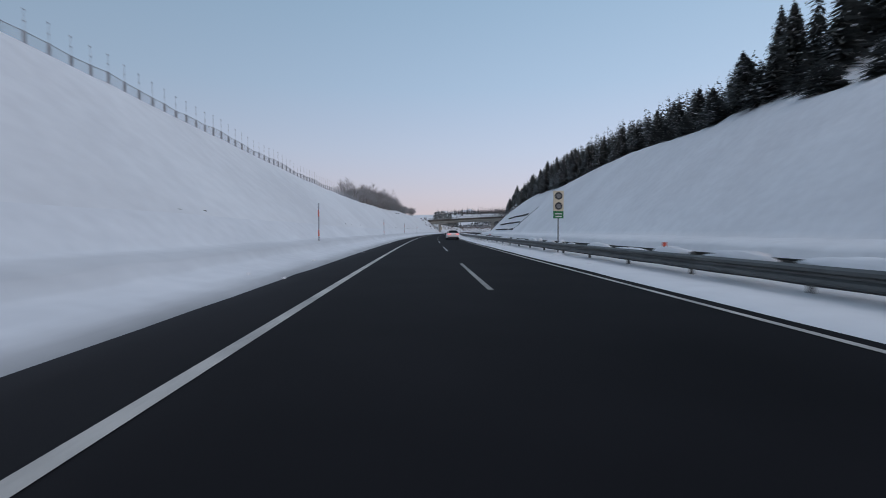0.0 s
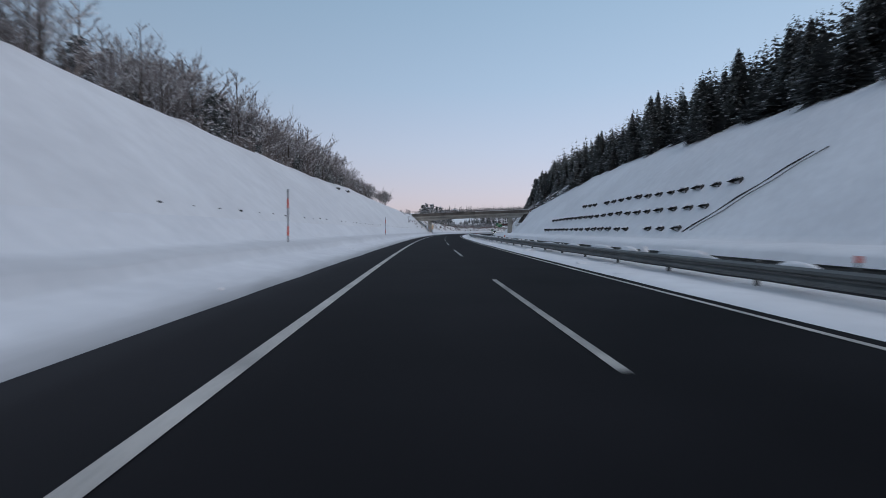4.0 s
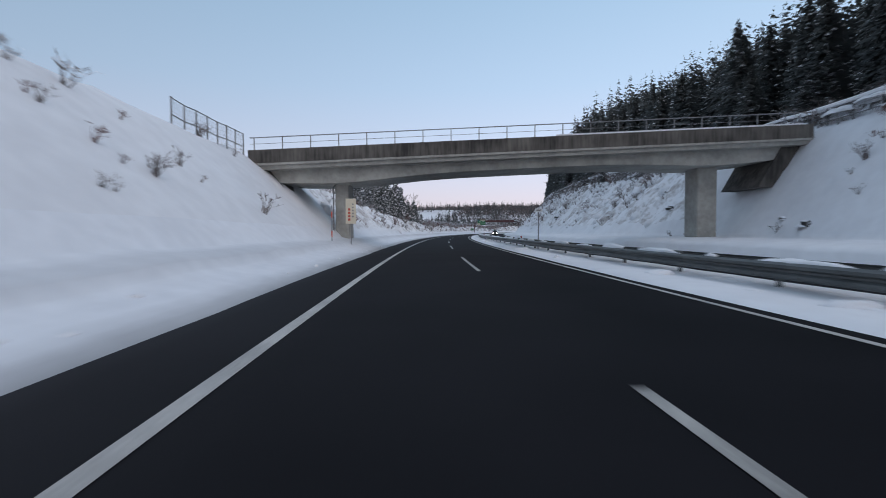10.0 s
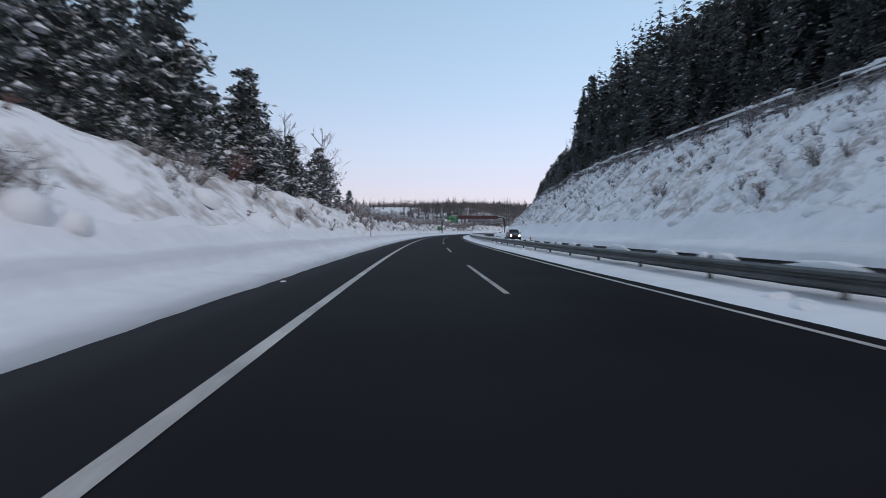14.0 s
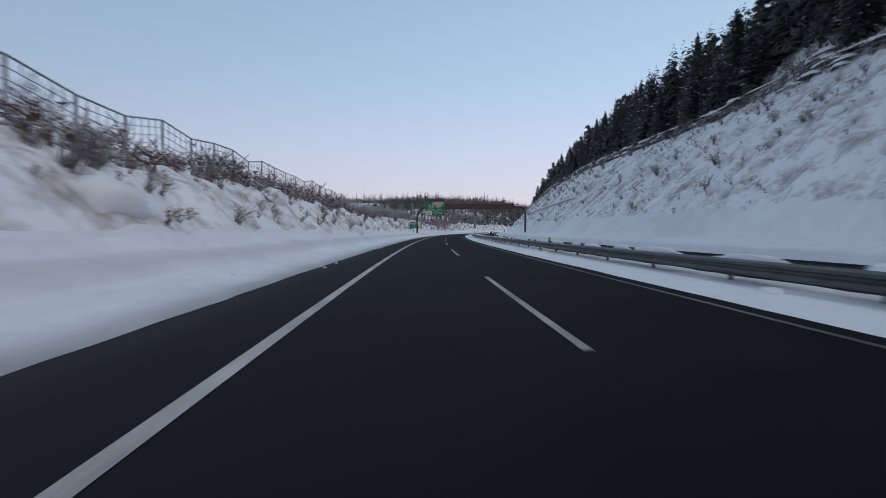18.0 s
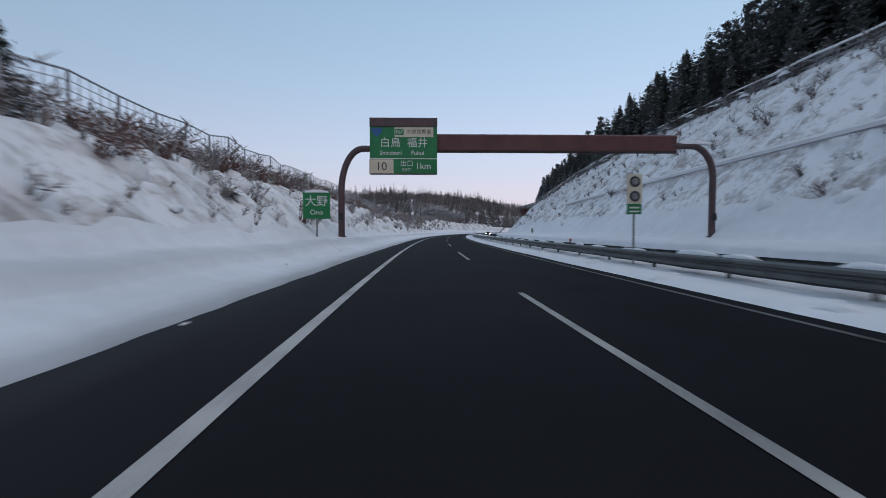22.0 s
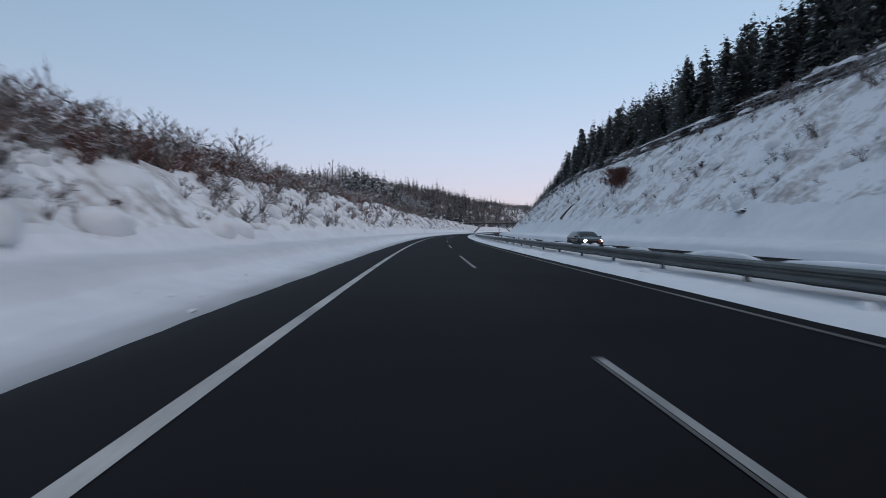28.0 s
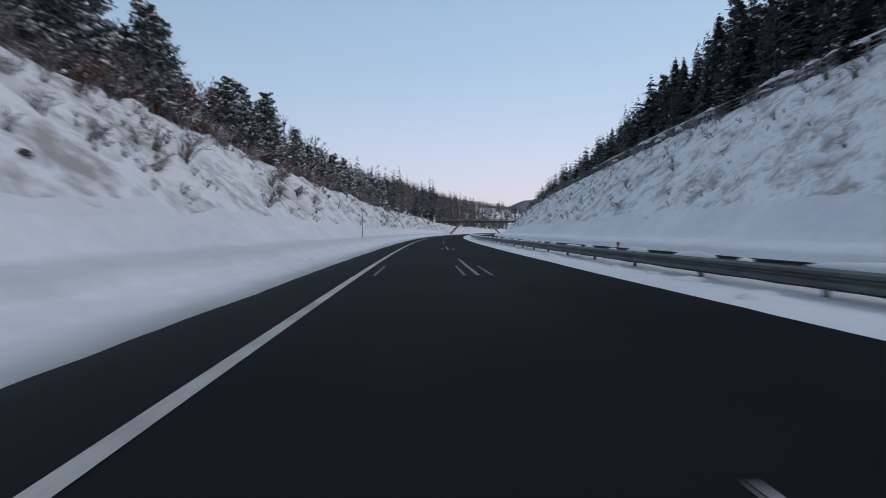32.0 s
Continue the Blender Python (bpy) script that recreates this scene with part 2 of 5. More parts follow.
WHITE = surf("sign_white", (0.62, 0.62, 0.6), (0.72, 0.72, 0.7), 3.0, 0.7, 0.4, 0.0)
CREAM = surf("sign_cream", (0.6, 0.53, 0.4), (0.68, 0.61, 0.48), 3.0, 0.7, 0.5, 0.0)
BLUE = surf("sign_blue", (0.02, 0.09, 0.26), (0.03, 0.12, 0.32), 3.0, 0.7, 0.4, 0.0)
INK = surf("dark_ink", (0.02, 0.025, 0.03), (0.04, 0.04, 0.05), 3.0, 0.7, 0.5, 0.0)
RED = surf("red_reflector", (0.45, 0.05, 0.03), (0.6, 0.1, 0.05), 6.0, 0.7, 0.4, 0.0)
BARK = surf("bark", (0.03, 0.025, 0.022), (0.09, 0.075, 0.065), 9.0, 1.2, 0.9, 0.4, snow=(0.6, 0.9), vary=0.1)
TWIG = surf("frosted_twigs", (0.08, 0.066, 0.063), (0.26, 0.23, 0.22), 6.0, 1.0, 0.9, 0.0, snow=(0.22, 0.75), vary=0.15)
HOAR = surf("frosted_brown_twigs", (0.075, 0.064, 0.062), (0.26, 0.24, 0.24), 5.0, 1.0, 0.9, 0.0, snow=(0.12, 0.75), vary=0.2)
BROWN_TWIG = surf("brown_bare_twigs", (0.1, 0.078, 0.076), (0.24, 0.195, 0.195), 4.0, 0.3, 0.9, 0.0, snow=(0.85, 1.25), where="World")
RUSSET = surf("deep_russet_twigs", (0.07, 0.026, 0.022), (0.16, 0.07, 0.055), 5.0, 1.0, 0.9, 0.0, vary=0.15)
RUST_TWIG = surf("russet_twigs", (0.08, 0.036, 0.03), (0.2, 0.11, 0.095), 6.0, 1.0, 0.9, 0.0, snow=(0.4, 0.9), vary=0.15)
NEEDLE = surf("cedar_needles", (0.035, 0.042, 0.044), (0.095, 0.104, 0.1), 3.0, 0.4, 0.85, 0.0, snow=(0.88, 1.22), vary=0.25)
PINE = surf("snowy_pine_needles", (0.03, 0.042, 0.043), (0.09, 0.104, 0.102), 3.0, 0.5, 0.85, 0.0, snow=(0.5, 1.0), vary=0.25)
ROCK = surf("rock", (0.03, 0.03, 0.03), (0.1, 0.095, 0.09), 3.0, 0.8, 0.9, 0.6, snow=(0.35, 0.6))
HILLS = surf("wooded_far_hills", (0.06, 0.07, 0.075), (0.3, 0.32, 0.36), 0.06, 0.012, 1.0, 0.0, where="World")
PEAKS = surf("snowy_peaks", (0.5, 0.52, 0.58), (0.8, 0.82, 0.86), 0.02, 0.004, 1.0, 0.0, where="World")
CAR_WHITE = surf("white_car_paint", (0.76, 0.76, 0.76), (0.82, 0.82, 0.82), 2.0, 0.5, 0.25, 0.0)
CAR_DARK = surf("dark_green_car_paint", (0.014, 0.02, 0.022), (0.022, 0.03, 0.032), 2.0, 0.5, 0.25, 0.0)
CAR_GREY = surf("dark_grey_car_paint", (0.03, 0.032, 0.035), (0.045, 0.047, 0.05), 2.0, 0.5, 0.25, 0.0)
GLASS = surf("tinted_car_glass", (0.008, 0.01, 0.012), (0.012, 0.014, 0.016), 2.0, 0.5, 0.1, 0.0, shine=0.25)
RUBBER = surf("black_rubber", (0.01, 0.01, 0.01), (0.02, 0.02, 0.02), 20.0, 2.0, 0.8, 0.1)
TRIM = surf("black_plastic", (0.012, 0.012, 0.013), (0.022, 0.022, 0.023), 8.0, 1.0, 0.5, 0.0)
ALLOY = surf("dark_alloy", (0.05, 0.05, 0.055), (0.1, 0.1, 0.105), 8.0, 1.0, 0.35, 0.0, 0.8)
TAIL = glow("tail_light", (0.7, 0.008, 0.012), 0.8)
TAIL_LINE = glow("tail_light_line", (1.0, 0.13, 0.1), 4.0)
PLATE = surf("plate_white", (0.74, 0.75, 0.74), (0.8, 0.81, 0.8), 3.0, 0.7, 0.4, 0.0)
HEAD = glow("headlight", (1.0, 0.92, 0.75), 14.0)
AMBER = glow("amber_lamp", (1.0, 0.45, 0.08), 6.0)


# ---- mesh helpers ----
class Geo:
    """Collects corners and faces for one mesh."""

    def __init__(self):
        self.v, self.f, self.k = [], [], []

    def add(self, verts, faces, k=0):
        o = len(self.v)
        self.v += [tuple(p) for p in verts]
        self.f += [tuple(i + o for i in f) for f in faces]
        self.k += [k] * len(faces)

    def box(self, c, size, k=0, m=None, bevel=0.0):
        x, y, z = (d / 2 for d in size)
        if bevel:
            e = bevel
            ring = [(-x + e, -y), (x - e, -y), (x, -y + e), (x, y - e), (x - e, y), (-x + e, y), (-x, y - e), (-x, -y + e)]
            pts = [(a, b, -z) for a, b in ring] + [(a, b, z) for a, b in ring]
            faces = [tuple(range(7, -1, -1)), tuple(range(8, 16))] + [(i, (i + 1) % 8, (i + 1) % 8 + 8, i + 8) for i in range(8)]
        else:
            pts = [(a * x, b * y, d * z) for d in (-1, 1) for a, b in ((-1, -1), (1, -1), (1, 1), (-1, 1))]
            faces = [(3, 2, 1, 0), (4, 5, 6, 7), (0, 1, 5, 4), (1, 2, 6, 5), (2, 3, 7, 6), (3, 0, 4, 7)]
        pts = [Vector(p) for p in pts]
        if m:
            pts = [m @ p for p in pts]
        self.add([p + Vector(c) for p in pts], faces, k)

    def tube(self, path, radii, n=6, k=0, caps=True):
        path = [Vector(p) for p in path]
        rings, a = [], None
        for i, p in enumerate(path):
            d = (path[min(i + 1, len(path) - 1)] - path[max(i - 1, 0)]).normalized()
            if a is None:
                up = Vector((0.31, 0.17, 0.93))
                a = d.cross(up if abs(d.dot(up)) < 0.95 else Vector((1, 0, 0)))
            else:
                a = a - d * a.dot(d)
            a = a.normalized()
            b = d.cross(a)
            r = radii[i] if isinstance(radii, (list, tuple)) else radii
            rings.append([p + (a * math.cos(j * math.tau / n) + b * math.sin(j * math.tau / n)) * r for j in range(n)])
        pts = [q for r in rings for q in r]
        faces = [(i * n + j, i * n + (j + 1) % n, (i + 1) * n + (j + 1) % n, (i + 1) * n + j) for i in range(len(path) - 1) for j in range(n)]
        if caps:
            faces += [tuple(range(n - 1, -1, -1)), tuple((len(path) - 1) * n + j for j in range(n))]
        self.add(pts, faces, k)

    def lathe(self, outline, n=20, axis="z", k=0):
        pts = []
        for j in range(n):
            c, s = math.cos(j * math.tau / n), math.sin(j * math.tau / n)
            for r, h in outline:
                pts.append((r * c, r * s, h) if axis == "z" else (h, r * c, r * s))
        o = len(outline)
        self.add(pts, [(j * o + i, ((j + 1) % n) * o + i, ((j + 1) % n) * o + i + 1, j * o + i + 1) for j in range(n) for i in range(o - 1)], k)

    def mesh(self, name, mats, smooth=False):
        me = bpy.data.meshes.new(name)
        me.from_pydata(self.v, [], self.f)
        for m in mats if isinstance(mats, (list, tuple)) else (mats,):
            me.materials.append(m)
        if any(self.k):
            me.polygons.foreach_set("material_index", self.k)
        if smooth:
            me.polygons.foreach_set("use_smooth", [True] * len(me.polygons))
        me.update()
        return me


def thing(name, m=None, label="", category="", group="", kind=""):
    ob = new(name)
    ob.empty_display_size = 0.2
    if m is not None:
        ob.matrix_world = m
    return tagged(ob, label, category, group, kind)


def part(name, g, mats, parent=None, label="", m=None, smooth=False):
    """One mesh object of its own under a thing or part; g is a Geo or a mesh."""
    me = g.mesh(name, mats, smooth) if isinstance(g, Geo) else g
    if smooth:
        b = bmesh.new()
        b.from_mesh(me)
        bmesh.ops.recalc_face_normals(b, faces=b.faces)
        b.to_mesh(me)
        b.free()
        me.set_sharp_from_angle(angle=radians(38))
    ob = new(name, me)
    if parent is not None:
        ob.parent = parent
    if m is not None:
        ob.matrix_local = m
    if label:
        ob["label"] = label
    return ob


def sheet(name, s, x, z, mats, across=None):
    """A mesh from grids of places along the road (rows run along s); across: the x by which colour strips lie on it."""
    rows, cols = s.shape
    me = bpy.data.meshes.new(name)
    p = spots(s.ravel(), x.ravel(), z.ravel())
    i = (np.arange(rows - 1)[:, None] * cols + np.arange(cols - 1)[None]).ravel()
    f = np.stack([i, i + 1, i + cols + 1, i + cols], 1)
    me.from_pydata(p.tolist(), [], f.tolist())
    uv = np.stack([s.ravel(), (x if across is None else across).ravel()], 1)[f.ravel()]
    me.uv_layers.new(name="road").data.foreach_set("uv", uv.astype(np.float32).ravel())
    for m in mats:
        me.materials.append(m)
    me.polygons.foreach_set("use_smooth", [True] * len(me.polygons))
    return me


def joined(name, kinds, poses, mats, label, category):
    """Many copies of a few shapes as ONE mesh of kind stuff. kinds: (verts, faces, indices) arrays; poses: (kind, 4x4)."""
    vs, fs, ks, o = [], [], [], 0
    for k, m in poses:
        v, f, mi = kinds[k]
        a = np.array(m)
        vs.append(v @ a[:3, :3].T + a[:3, 3])
        fs.append(f + o)
        ks.append(mi)
        o += len(v)
    if not vs:
        return None
    v, f, mi = np.concatenate(vs), np.concatenate(fs), np.concatenate(ks)
    me = bpy.data.meshes.new(name)
    me.vertices.add(len(v))
    me.vertices.foreach_set("co", v.astype(np.float32).ravel())
    me.loops.add(f.size)
    me.loops.foreach_set("vertex_index", f.astype(np.int32).ravel())
    me.polygons.add(len(f))
    me.polygons.foreach_set("loop_start", np.arange(0, f.size, f.shape[1], dtype=np.int32))
    for m in mats:
        me.materials.append(m)
    me.polygons.foreach_set("material_index", mi.astype(np.int32))
    me.update(calc_edges=True)
    return tagged(new(name, me), label, category, kind="stuff")


def tris(me):
    """The corners, triangles and material numbers of a mesh."""
    me.calc_loop_triangles()
    v = np.empty(len(me.vertices) * 3)
    me.vertices.foreach_get("co", v)
    f = np.empty(len(me.loop_triangles) * 3, np.int32)
    me.loop_triangles.foreach_get("vertices", f)
    k = np.empty(len(me.loop_triangles), np.int32)
    me.loop_triangles.foreach_get("material_index", k)
    return v.reshape(-1, 3), f.reshape(-1, 3), k


def lettering(body, size, m, parent, mat, name="lettering", wide=1.0, align="CENTER", label=""):
    """Words in the built-in font, as a thin mesh facing -y."""
    cu = bpy.data.curves.new("words", "FONT")
    cu.body, cu.size, cu.extrude, cu.align_x, cu.align_y = body, size, 0.004, align, "CENTER"
    tmp = new("words", cu)
    me = bpy.data.meshes.new_from_object(tmp.evaluated_get(bpy.context.evaluated_depsgraph_get()))
    bpy.data.objects.remove(tmp)
    me.materials.clear()
    me.materials.append(mat)
    ob = part(name, me, mat, parent, label)
    ob.matrix_local = m @ Matrix.Rotation(radians(90), 4, "X") @ Matrix.Diagonal((wide, 1, 1, 1))
    return ob


def rnd(a, b):
    return random.uniform(a, b)


def lumps(s, x, size, seed=0.0):
    """Soft unevenness, -1 to 1, over arrays of places."""
    a = np.sin(s / size * 1.7 + seed) * np.cos(x / size * 1.3 + seed * 2.1)
    b = np.sin(s / size * 3.1 + x / size * 2.3 + seed * 3.7 + 1.5 * a)
    c = np.cos(s / size * 5.3 - x / size * 4.1 + seed * 1.9 + 1.2 * b)
    return 0.5 * a + 0.3 * b + 0.2 * c

# ---- the ground: one sheet of snow with the two cuttings ----
LEFT_H = [(-240, 8.8), (16, 8.6), (56, 7.0), (74, 6.85), (92, 6.85), (144, 7.4), (166, 8.4), (208, 7.6), (240, 6.9), (270, 5.8), (291, 4.8), (340, 3.8), (374, 3.2), (395, 3.2), (417, 3.8),
          (437, 3.5), (458, 3.3), (479, 4.0), (503, 4.4), (522, 4.9), (573, 3.6), (603, 3.2), (647, 5.4), (668, 5.6), (691, 7.2), (760, 6.6), (830, 6.6), (895, 6.8), (950, 4.5), (1560, 3)]
RIGHT_H = [(-240, 11), (31, 11.4), (77, 13.8), (95, 13.2), (110, 11.9), (125, 11.3), (145, 12.0), (162, 12.7), (182, 11.9), (222, 9.1), (242, 8.4), (286, 8.6), (309, 10.6), (397, 13.5), (440, 14.0), (505, 16.2), (547, 16.8),
           (598, 15.4), (626, 13.0), (668, 13.5), (711, 15.1), (850, 12), (1000, 9), (1560, 6)]
SKYLINE = [(-240, 26), (36, 26.5), (42, 33), (51, 33), (57, 27), (64, 27), (100, 28.5), (130, 30.5), (200, 32.5), (260, 32.5), (310, 35.5), (350, 40), (398, 46.5), (427, 56), (436, 51), (441, 40), (452, 37.5), (465, 38), (500, 39),
           (560, 38.5), (600, 37), (640, 35), (685, 33), (710, 36), (735, 39), (760, 37), (785, 33), (800, 31.5), (850, 30), (1000, 24), (1560, 20)]
TALL = [(-240, 9), (200, 10), (300, 13), (380, 17), (480, 17), (520, 14), (1560, 14)]
BEHIND = [(-240, 1.5), (620, 1.5), (700, 4), (760, 8), (860, 19), (910, 24), (1560, 24)]
HIGH = [(-240, 3), (640, 3), (700, 5), (760, 11), (860, 25), (910, 33), (1113, 44), (1560, 40)]
RUGGED = [(-240, 0.04), (228, 0.04), (262, 1.0), (1560, 1.0)]
EDGE = [(-240, 0.3), (5, 0.3), (45, 0.5), (68, 0.55), (130, 0.2), (160, 0.05), (200, 0.1), (240, 0.25), (262, 0.45), (284, 0.64), (390, 0.6), (430, 0.5), (475, 0.55), (515, 0.2), (1560, 0.2)]
EDGE_R = [(-240, -0.04), (230, -0.04), (280, 0.05), (1560, 0.05)]
VERGE_L = [(-2.9, -0.05), (-3.05, 0.0), (-3.2, 0.09), (-3.6, 0.16), (-4.1, 0.26), (-4.5, 0.33), (-4.7, 0.42), (-4.85, 0.6), (-5.1, 0.7), (-5.5, 0.76), (-5.9, 0.82), (-6.4, 0.9)]
VERGE_R = [(5.35, -0.05), (5.5, 0.0), (5.65, 0.07), (6.2, 0.09), (6.8, 0.07), (7.2, 0.05), (7.55, 0.09), (7.9, 0.14), (8.3, 0.1), (8.6, 0.0), (8.75, -0.05), (15.5, -0.05),
           (15.6, 0.0), (15.75, 0.4), (16.2, 0.62), (17.2, 0.75), (18.6, 0.8), (19.8, 0.85)]


# where the right-hand slope begins: drawn back round the bridge pier
TOE_R = [(-240, 19.8), (233, 19.8), (246, 22.6), (258, 22.6), (272, 19.8), (1560, 19.8)]


def crest_l(s):
    return -6.4 - (lerp(LEFT_H, s) - 0.9) / 0.95


def crest_r(s):
    return 19.8 + lerp(RIGHT_H, s) - 0.85


def ground(s):
    """Cross-sections of the ground: columns of x and z for an array of s."""
    s = np.atleast_1d(np.asarray(s, float))
    X, Z = [], []
    hl, hr, rug = lerp(LEFT_H, s), lerp(RIGHT_H, s), lerp(RUGGED, s)
    cl, cr, toe = crest_l(s), crest_r(s), lerp(TOE_R, s)
    behind, high, top, tall = lerp(BEHIND, s), lerp(HIGH, s), lerp(SKYLINE, s), lerp(TALL, s)
    for x, z in ((-500, high + 4), (-200, high), (-123, high * 0.97), (-90, (high + behind) / 2 + hl * 0.3), (-53, np.maximum(behind, hl + 1)), (-34, np.maximum(behind * 0.7, hl + 0.6))):
        X.append(np.full_like(s, x))
        Z.append(z + (0.8 + 3.0 * np.clip((s - 700) / 100, 0, 1)) * lumps(s, x, 22))
    for d, up in ((8, 0.7), (4, 0.5), (2, 0.3), (0.8, 0.15)):
        X.append(cl - d)
        Z.append(hl + up + (0.15 + 0.35 * rug) * lumps(s, cl - d, 3.0))
    for f in np.linspace(1, 0, 17)[:-1]:
        x = -6.4 + (cl + 6.4) * f
        bow = math.sin(math.pi * min(1, f * 1.02))
        round_off = -0.18 * max(0.0, f - 0.85) / 0.15
        X.append(x)
        Z.append(0.9 + (hl - 0.9) * f + round_off + rug * (bow * (0.55 * lumps(s, x, 2.4, 1) + 0.2 * lumps(s, x, 1.0, 2)) + 0.12 * f * lumps(s, x, 1.2, 5)) + (1 - rug) * 0.12 * bow * lumps(s, x, 9, 3))
    for x, z in reversed(VERGE_L):
        w = 0.0 if x > -3 else 1.0
        X.append(x - w * lerp(EDGE, s) * max(0.0, min(1.0, (6.4 + x) / 1.5)) + w * (0.06 * lumps(s, 0, 5.0, 4) + 0.05 * lumps(s, x, 0.8, 6)))
        Z.append(z + w * min(1.0, max(0.0, -x - 3.1)) * (0.05 * lumps(s, x, 1.5, 7) + 0.05 * lumps(s, 0, 6, 8)))
    for x, z in VERGE_R:
        soft = 1.0 if 5.4 < x < 8.4 or x > 15.6 else 0.0
        verge = 5.4 < x < 6.5
        x = x + (lerp(TOE_R, s) - 19.8) * max(0.0, (x - 17.0) / 2.8) if x > 17 else x
        X.append(x + (lerp(EDGE_R, s) if verge else 0.0) + soft * (0.05 * lumps(s, 3, 5.0, 9) + 0.03 * lumps(s, x, 0.7, 2)))
        Z.append(z + soft * min(1.0, z * 4) * (0.06 * lumps(s, x, 1.3, 3)))
    for f in np.linspace(0, 1, 31)[1:]:
        x = toe + (cr - toe) * f
        bow = math.sin(math.pi * f)
        round_off = -0.2 * max(0.0, f - 0.9) / 0.1
        X.append(x)
        Z.append(0.85 + (hr - 0.85) * f + round_off + rug * (bow * (0.65 * lumps(s, x, 2.6, 11) + 0.34 * lumps(s, x, 0.8, 12)) + 0.1 * f * lumps(s, x, 1.2, 13)) + (1 - rug) * 0.15 * bow * lumps(s, x, 10, 14))
    g50 = np.maximum(top - tall, hr + 2)
    for d in (1.5, 4, 8):
        X.append(cr + d)
        Z.append(hr + (g50 - hr) * d / (50 - cr) + 0.25 * lumps(s, cr + d, 3, 15))
    for x, k in ((50, 1.0), (62, 1.15), (75, 1.25), (95, 1.3), (120, 1.3), (200, 1.2), (450, 0.9)):
        X.append(np.full_like(s, x))
        Z.append(g50 * k + 0.8 * lumps(s, x, 12))
    X = np.stack([np.broadcast_to(x, s.shape) for x in X], 1)
    Z = np.stack([np.broadcast_to(z, s.shape) for z in Z], 1)
    return X, Z


LEVEL_X, LEVEL_Z = ground(np.arange(-160, 1500, 0.7))


def level(s, x):
    """Height of the ground over the road's level."""
    i = int(round((s + 160) / 0.7))
    return float(np.interp(x, LEVEL_X[i], LEVEL_Z[i]))


def gaze(s, x, sink=0.0, turn=0.0, size=1.0):
    """A pose on the ground there."""
    return stand(s, x, level(s, x) - sink, turn, size)


GS = np.concatenate([np.arange(-160, -16, 8), np.arange(-16, 250, 1.6), np.arange(250, 724, 0.7), np.arange(724, 1555, 7)])
GX, GZ = ground(GS)
NOMINAL = GX.copy()
NOMINAL[:, 26:38] = [x for x, _ in reversed(VERGE_L)]
gm = sheet("ground", np.repeat(GS[:, None], GX.shape[1], 1), GX, GZ, [SNOW, SHADED_DIRTY_SNOW, SCRUBBY_SNOW], NOMINAL)
cols = np.tile(np.arange(GX.shape[1] - 1), len(GS) - 1)
along = np.repeat(GS[:-1], GX.shape[1] - 1)
bank = (along > 258) & (((cols >= 8) & (cols <= 22)) | ((cols >= 60) & (cols <= 88)))
gm.polygons.foreach_set("material_index", (((cols >= 24) & (cols <= 37)) * 1 + bank * 2).astype(np.int32))
gb = bmesh.new()
gb.from_mesh(gm)
far_ring = [gb.verts.new((200 + 4600 * math.cos(a), 500 + 4600 * math.sin(a), -14)) for a in np.linspace(0, math.tau, 48, endpoint=False)]
gb.faces.new(far_ring)
gb.to_mesh(gm)
gb.free()
tagged(new("ground", gm), "smooth deep snow over road cuttings and fields", "snow", kind="structure")


def band(name, x0, x1, s0, s1, step, z, mat, label, category="road", n=2, kind="structure"):
    s = np.arange(s0, s1 + step * 0.5, step)
    x = np.linspace(x0, x1, n)
    S, X = np.meshgrid(s, x, indexing="ij")
    return tagged(new(name, sheet(name, S, X, np.full_like(S, z), [mat])), label, category, kind=kind)


band("road", -4.0, 5.8, -160, 1500, 4, 0.0, ASPHALT, "dark asphalt carriageway cleared of snow, left-hand sheen put into its colour", n=8)
band("road_opposite", 8.5, 15.75, -160, 1500, 4, 0.0, ASPHALT, "dark asphalt of the opposite carriageway", n=5)
band("road_marking_edge", -1.79, -1.61, -120, 1100, 4, 0.008, PAINT, "solid white edge line on asphalt", "road marking")
band("road_marking_median", 5.02, 5.15, -120, 372, 4, 0.008, PAINT, "white line beside the median snow", "road marking")
band("road_marking_median_worn", 5.0, 5.12, 372, 652, 4, 0.008, WORN_PAINT, "worn faint white line beside the median snow", "road marking")
band("road_patch", -1.7, -0.5, 201.8, 206.2, 2, 0.012, PATCH, "square repair patch of paler asphalt beside the edge line", "road patch", n=4)
band("road_marking_far", 15.1, 15.25, -120, 1100, 4, 0.008, PAINT, "white line of the opposite carriageway", "road marking")
for k in range(-5, 48):
    s0 = 10.5 + 20 * k
    if s0 < 580:
        band("lane_dash", 1.745, 1.87, s0 - 0.3, s0 + 8, 4.15, 0.008, DASH_PAINT, "white dashed lane line on asphalt", "road marking", kind="structure")
    else:
        band("lane_dash_worn", 1.785, 1.87, s0 - 0.3, s0 + 7.9, 4.1, 0.008, GREY_PAINT, "scraped greyish dashed lane line on asphalt", "road marking", kind="structure")
        band("lane_dash_ghost", 1.74, 1.775, s0 - 0.3, s0 + 7.9, 4.1, 0.008, WORN_PAINT, "nearly scraped-off edge of the lane line", "road marking", kind="structure")
    if 640 < s0 < 720:
        for x in (2.17, -1.27) if s0 < 680 else (1.36, 2.17, -1.27):
            band("guide_mark", x, x + 0.1, s0 - 0.4, s0 + 3.6, 4, 0.008, WORN_PAINT, "thin faded slow-down mark beside the lane line", "road marking")

